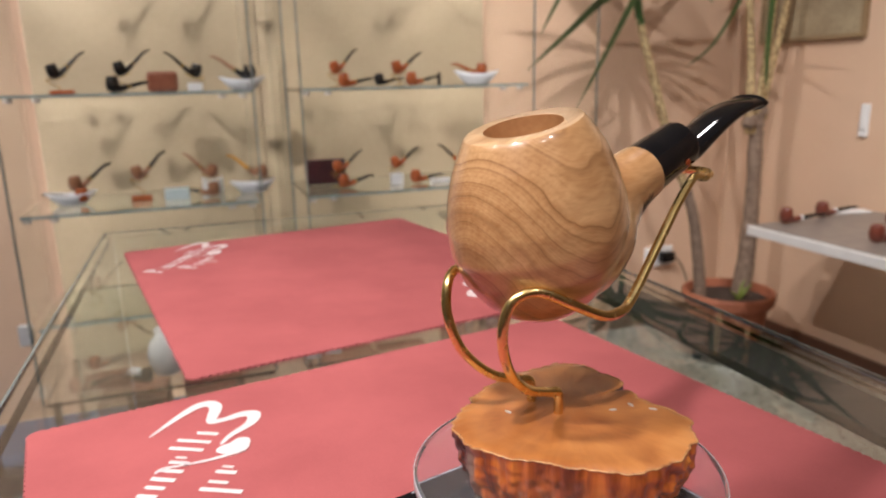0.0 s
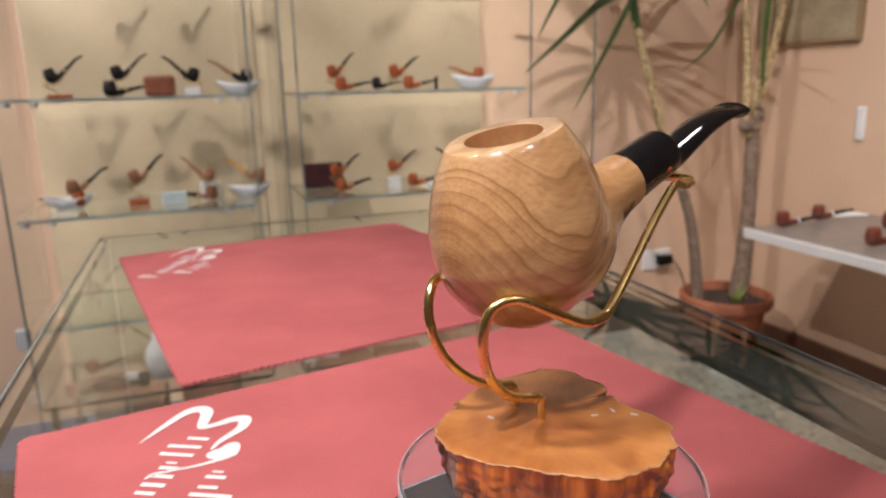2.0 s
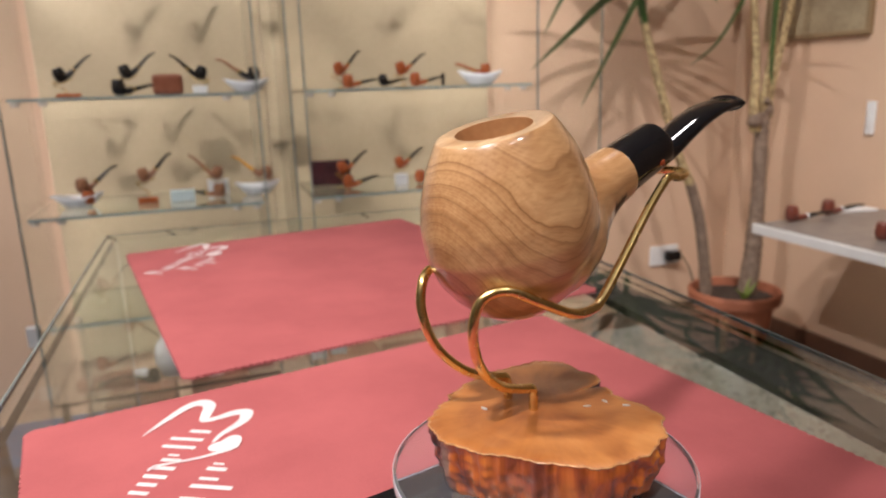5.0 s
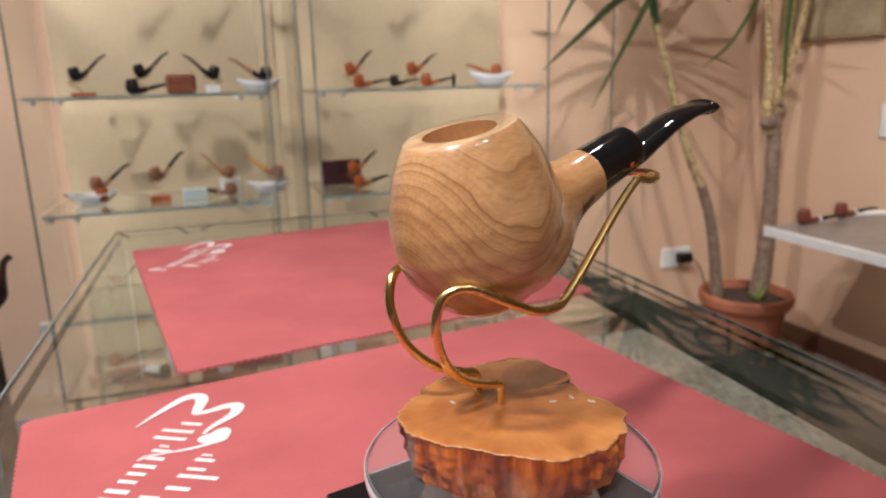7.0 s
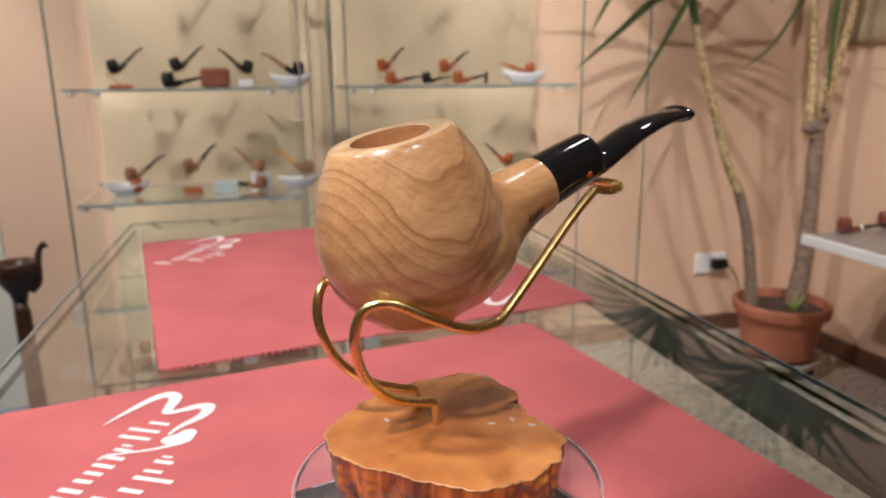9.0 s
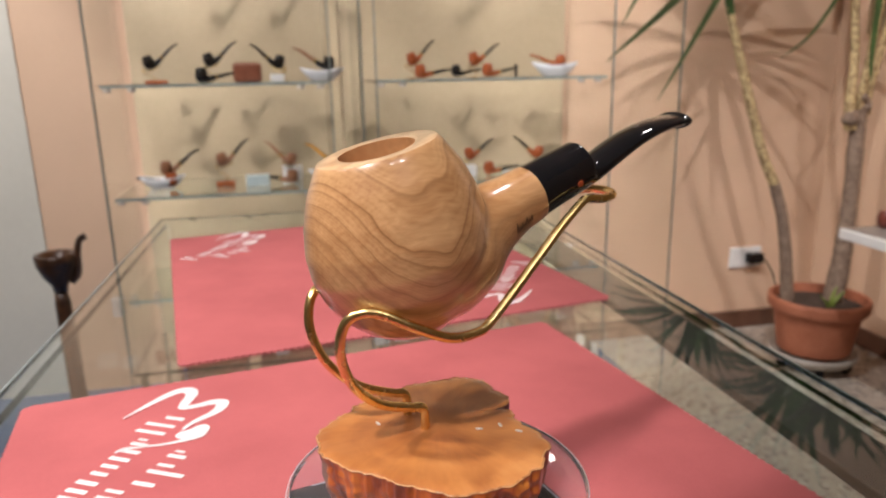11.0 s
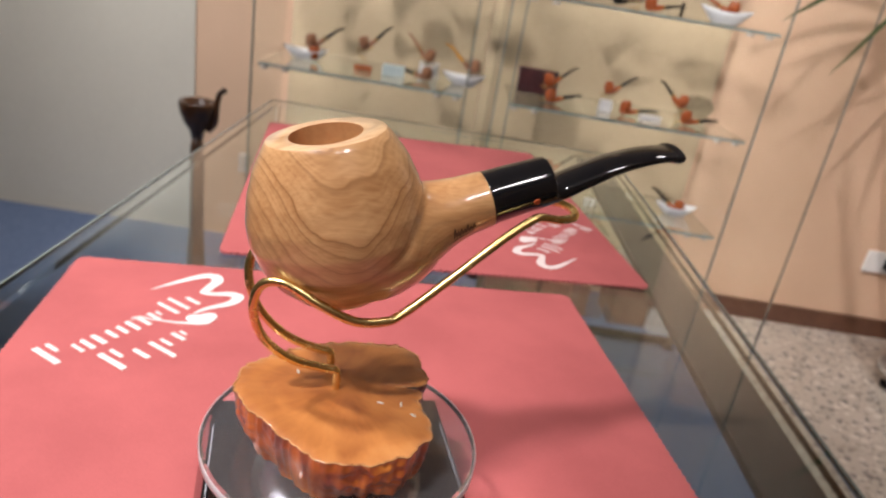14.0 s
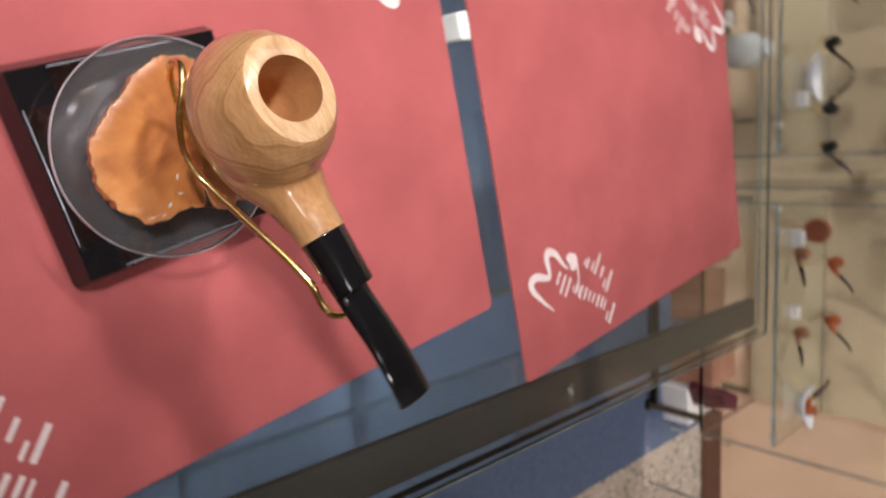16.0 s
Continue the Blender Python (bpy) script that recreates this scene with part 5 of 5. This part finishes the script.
notice = empty("paper_notice", pose(-1.232, WALL - 0.0065, T - 0.058), "white paper notice with a dark red bar", "notice")
part("sheet", box(-0.130, 0.130, -0.0008, 0, 0.0, 0.34), M_PAPER, notice)
part("red_bar", box(-0.118, 0.118, -0.0013, -0.0009, 0.018, 0.040), M_REDINK, notice, "dark red printed bar")
for i in range(8):
    part("text_bar", box(-0.100, 0.100 - 0.03 * (i % 3), -0.0013, -0.0009, 0.10 + 0.022 * i, 0.106 + 0.022 * i), M_GREYINK, notice, "grey printed bar")

# ---- white shelf with pipes beside the plant ----
ledge = empty("white_shelf", pose(1.515, 0, T - 0.300), "white laminate shelf with a grey top on the side wall", "shelf")
part("board", box(0.0, X1 - 1.517, 0.85, 1.535, -0.030, 0.0, 0.002), M_SHELFWHITE, ledge)
part("top_sheet", box(0.012, X1 - 1.520, 0.86, 1.525, 0.0005, 0.0030), M_GREYTOP, ledge, "dull grey top sheet")
for y in (0.95, 1.42):
    part("bracket", box(X1 - 1.715, X1 - 1.517, y, y + 0.02, -0.050, -0.0305, 0.002), M_STEEL, ledge, "thin metal bracket")
for x, y, turn in ((1.625, 1.490, -24), (1.805, 1.520, -14), (1.640, 1.190, -27), (1.880, 1.330, -12), (1.66, 0.95, -22)):
    tiny_pipe(pose(x, y, T - 0.297 + 0.0225 * 1.2, 0, 0, turn), M_DARKBRIAR, M_BLACKBRIAR, 1.2, 0.0, label="dark red briar pipe with white band on the white shelf", band=M_CARD)
for x, y, turn in ((1.945, 1.545, -8), (1.85, 1.16, -14)):
    block("paper_card", pose(x, y, T - 0.297, 0, 0, turn), 0.15, 0.05, 0.006, M_CARD, "long white paper card on the shelf", "card", 0.001)

# ---- potted plant ----
PX, PY = 1.84, 1.95
plant = empty("potted_plant", pose(PX, PY, 0), "tall dracaena with bare stalks in a terracotta pot", "plant")
part("saucer", fixed(add_lathe(bmesh.new(), [(0, -0.024), (0.138, -0.024), (0.152, -0.004), (0.157, 0.012), (0.152, 0.013), (0.146, 0.0), (0.132, -0.010), (0, -0.010)], 48)), M_SAUCER, plant, "pale plastic saucer", True)
for k in range(5):
    a = 2 * math.pi * k / 5 + 0.5
    wheel = fixed(add_lathe(bmesh.new(), [(0, -0.011), (0.016, -0.011), (0.0195, -0.007), (0.0195, 0.007), (0.016, 0.011), (0, 0.011)], 20, pose(0.118 * math.cos(a), 0.118 * math.sin(a), -0.0465, 90, 0, 72 * k)))
    part("castor", wheel, M_BLACKPLASTIC, plant, "small black castor", True)
part("pot", fixed(add_lathe(bmesh.new(), [(0, 0.011), (0.122, 0.011), (0.128, 0.018), (0.152, 0.170), (0.168, 0.174), (0.174, 0.184), (0.176, 0.212), (0.171, 0.222), (0.160, 0.222), (0.154, 0.188), (0, 0.188)], 56)), M_TERRACOTTA, plant, "wide terracotta pot with a rolled rim", False)
part("soil", fixed(add_lathe(bmesh.new(), [(0, 0.1885), (0.153, 0.1885), (0.10, 0.196), (0, 0.199)], 40)), M_SOIL, plant, "dark soil")


for dx, dy, lean, tall in ((0.0, -0.06, 0.02, 0.085), (0.014, -0.055, 0.05, 0.060), (-0.010, -0.062, -0.04, 0.050)):
    bm = bmesh.new()
    blade = [Vector((dx + lean * t * t, dy, 0.192 + tall * t)) for t in (0, 0.25, 0.5, 0.75, 1.0)]
    add_tube(bm, blade, [0.0030, 0.0042, 0.0040, 0.0028, 0.0006], 6, 2.2)
    part("sprout", bm, M_SPROUT, plant, "small yellow-green sprout", True)


def stalk(name, pts, radii, material, label):
    line = spline(pts, 22)
    k = len(line) - 1
    rs = []
    for i in range(len(line)):
        t = i / k * (len(radii) - 1)
        j = min(int(t), len(radii) - 2)
        r = radii[j] + (radii[j + 1] - radii[j]) * (t - j)
        rs.append(r * 0.70 * (1 + 0.03 * math.sin(i * 1.9) + 0.16 * noise.noise((i * 0.53, r * 40, 1))))
    return part(name, add_tube(bmesh.new(), line, rs, 14), material, plant, label, True)


def leaf_crown(centre, count, spread, seed):
    """Long narrow leaves out of one shoot, arching and hanging."""
    rnd = random.Random(seed)
    for i in range(count):
        a = rnd.uniform(0, 2 * math.pi) if i > 3 else i * 1.57 + rnd.uniform(-0.4, 0.4)
        rise = rnd.uniform(0.10, 1.30)
        length = rnd.uniform(0.36, 0.58) * spread
        d = Vector((math.cos(a) * math.cos(rise), math.sin(a) * math.cos(rise), math.sin(rise)))
        bm = bmesh.new()
        n, sag = 9, min(rnd.uniform(0.15, 0.55), math.sin(rise) + 0.06)
        lo, md, hi = [], [], []
        for k in range(n + 1):
            t = k / n
            p = Vector(centre) + d * length * t + Vector((0, 0, -sag * length * t * t))
            p.y = min(p.y, WALL + 0.04 - PY)
            p.x = min(p.x, X1 + 0.06 - PX)
            w = 0.0165 * min(1, t * 5 + 0.35) * (1 - t ** 2.2) + 0.0004
            s = Vector((-math.sin(a), math.cos(a), 0)) * w
            lo.append(bm.verts.new(p - s + Vector((0, 0, w * 0.35))))
            md.append(bm.verts.new(p))
            hi.append(bm.verts.new(p + s + Vector((0, 0, w * 0.35))))
        for k in range(n):
            bm.faces.new((lo[k], lo[k + 1], md[k + 1], md[k]))
            bm.faces.new((md[k], md[k + 1], hi[k + 1], hi[k]))
        part("leaf", bm, M_LEAF, plant, smooth=True)


def W(x, y, z):
    return (x - PX, y - PY, z)


stalk("trunk", [W(1.705, 1.95, 0.21), W(1.680, 1.95, 0.38), W(1.648, 1.95, 0.53), W(1.600, 1.95, 0.66)], [0.034, 0.030, 0.028, 0.026], M_TRUNK, "grey-brown woody trunk")
stalk("stalk", [W(1.600, 1.95, 0.66), W(1.537, 1.95, 0.78), W(1.445, 1.95, 1.03), W(1.378, 1.95, 1.22), W(1.356, 1.95, 1.31)], [0.026, 0.023, 0.021, 0.018, 0.016], M_STALK, "scarred yellowish stalk")
stalk("shoot", [W(1.378, 1.95, 1.22), W(1.356, 1.95, 1.31), W(1.342, 1.95, 1.40), W(1.338, 1.95, 1.52)], [0.0185, 0.020, 0.019, 0.014], M_LEAF, "green leafy shoot")
stalk("trunk", [W(1.900, 1.95, 0.20), W(1.918, 1.95, 0.36), W(1.922, 1.95, 0.60), W(1.914, 1.95, 0.86), W(1.912, 1.95, 0.92)], [0.055, 0.045, 0.038, 0.036, 0.040], M_TRUNK, "thick grey-brown woody trunk")
stalk("stalk", [W(1.885, 1.95, 0.84), W(1.862, 1.94, 0.92), W(1.857, 1.94, 1.09), W(1.826, 1.94, 1.32), W(1.81, 1.94, 1.50), W(1.79, 1.94, 1.80)], [0.030, 0.025, 0.020, 0.018, 0.016, 0.015], M_STALK, "scarred yellowish stalk")
stalk("stalk", [W(1.905, 1.95, 0.90), W(1.890, 1.92, 1.00), W(1.905, 1.92, 1.12), W(1.918, 1.92, 1.32), W(1.92, 1.92, 1.50), W(1.93, 1.92, 1.86)], [0.026, 0.018, 0.017, 0.016, 0.015, 0.014], M_STALK, "scarred yellowish stalk")
stalk("stalk", [W(1.935, 1.95, 0.89), W(1.958, 1.97, 0.96), W(1.985, 1.97, 1.10), W(2.035, 1.97, 1.32), W(2.07, 1.97, 1.50), W(2.10, 1.97, 1.78)], [0.028, 0.022, 0.020, 0.018, 0.016, 0.015], M_STALK, "scarred yellowish stalk")
for cx, cy, cz, r0 in ((1.868, 1.935, 0.885, 0.030), (1.925, 1.945, 0.925, 0.028), (1.900, 1.925, 0.955, 0.018)):
    bm = bmesh.new()
    bmesh.ops.create_uvsphere(bm, u_segments=16, v_segments=10, radius=r0)
    for v in bm.verts:
        v.co = v.co * (1 + 0.25 * noise.noise(v.co * 60)) * (1.0 if v.co.z < 0 else 0.85) + Vector(W(cx, cy, cz))
    part("knot", bm, M_TRUNK, plant, "swollen grey-brown knot", True)
leaf_crown(W(1.340, 1.95, 1.49), 44, 0.92, 3)
leaf_crown(W(1.79, 1.94, 1.80), 60, 1.12, 5)
leaf_crown(W(1.93, 1.92, 1.86), 50, 1.12, 6)
leaf_crown(W(2.10, 1.97, 1.78), 60, 1.12, 7)
# the long drooping leaves
for pts, w in (([(1.34, 1.94, 1.36), (1.21, 1.93, 1.303), (1.083, 1.92, 1.205), (0.925, 1.91, 1.082)], 0.017), ([(1.35, 1.93, 1.34), (1.296, 1.92, 1.26), (1.211, 1.90, 1.135), (1.092, 1.88, 0.959)], 0.0145),
               ([(1.34, 1.96, 1.40), (1.15, 1.96, 1.42), (1.054, 1.95, 1.30), (0.994, 1.95, 1.196)], 0.012), ([(1.82, 1.92, 1.50), (1.79, 1.92, 1.36), (1.66, 1.91, 1.17), (1.535, 1.90, 1.084)], 0.012),
               ([(1.36, 1.96, 1.38), (1.46, 1.96, 1.43), (1.60, 1.97, 1.40), (1.70, 1.98, 1.30)], 0.012), ([(1.90, 1.90, 1.45), (1.88, 1.89, 1.25), (1.875, 1.885, 1.10), (1.88, 1.88, 1.00)], 0.014)):
    line = spline([W(*p) for p in pts], 6)
    bm = bmesh.new()
    lo, md, hi = [], [], []
    for k, p in enumerate(line):
        t = k / (len(line) - 1)
        d = (line[min(k + 1, len(line) - 1)] - line[max(k - 1, 0)]).normalized()
        sd = d.cross(Vector((0, 1, 0.5))).normalized() * (w * min(1, 0.45 + 3 * t) * (1 - t ** 2.4) + 0.0004)
        lo.append(bm.verts.new(p - sd))
        md.append(bm.verts.new(p + Vector((0, 0.004 * (1 - t), -0.002))))
        hi.append(bm.verts.new(p + sd))
    for k in range(len(line) - 1):
        bm.faces.new((lo[k], lo[k + 1], md[k + 1], md[k]))
        bm.faces.new((md[k], md[k + 1], hi[k + 1], hi[k]))
    part("leaf", bm, M_LEAF, plant, "long drooping green leaf", True)

plant.matrix_world = Matrix.Translation((-0.03, -0.13, 1.05)) @ Matrix.Diagonal((0.941, 0.941, 0.941, 1)) @ Matrix.Translation((0.03, 0.13, -1.05)) @ pose(PX, PY, 0)

# ---- carved pipe figure on a post ----
bm = bmesh.new()
add_lathe(bm, [(0, -0.100), (0.018, -0.100), (0.026, -0.075), (0.046, -0.045), (0.062, -0.005), (0.066, 0.028), (0.062, 0.036), (0.050, 0.034), (0.046, 0.010), (0, 0.000)], 28)
add_tube(bm, spline([(0.035, 0, -0.060), (0.058, 0, -0.035), (0.066, 0, 0.030), (0.078, 0, 0.075), (0.098, 0, 0.090)], 6), [0.020, 0.019, 0.018, 0.017, 0.016, 0.016, 0.015, 0.015, 0.014, 0.014, 0.013, 0.013, 0.012, 0.012, 0.011, 0.011, 0.010, 0.010, 0.010, 0.010, 0.010, 0.011, 0.012, 0.012, 0.011], 12)
add_lathe(bm, [(0, -0.590), (0.090, -0.590), (0.090, -0.570), (0.030, -0.555), (0.022, -0.40), (0.020, -0.13), (0.018, -0.099), (0, -0.099)], 20)
for v in bm.verts:
    if v.co.z > -0.1:
        v.co = Vector((v.co.x * 0.82, v.co.y * 0.82, -0.1 + (v.co.z + 0.1) * 0.80))
figure = link_bm("carved_pipe_figure", fixed(bm), M_DARKWOOD, True)
figure.matrix_world = pose(-0.700, 1.80, 0.596)
tagged(figure, "dark carved wooden pipe figure on a post", "figure")
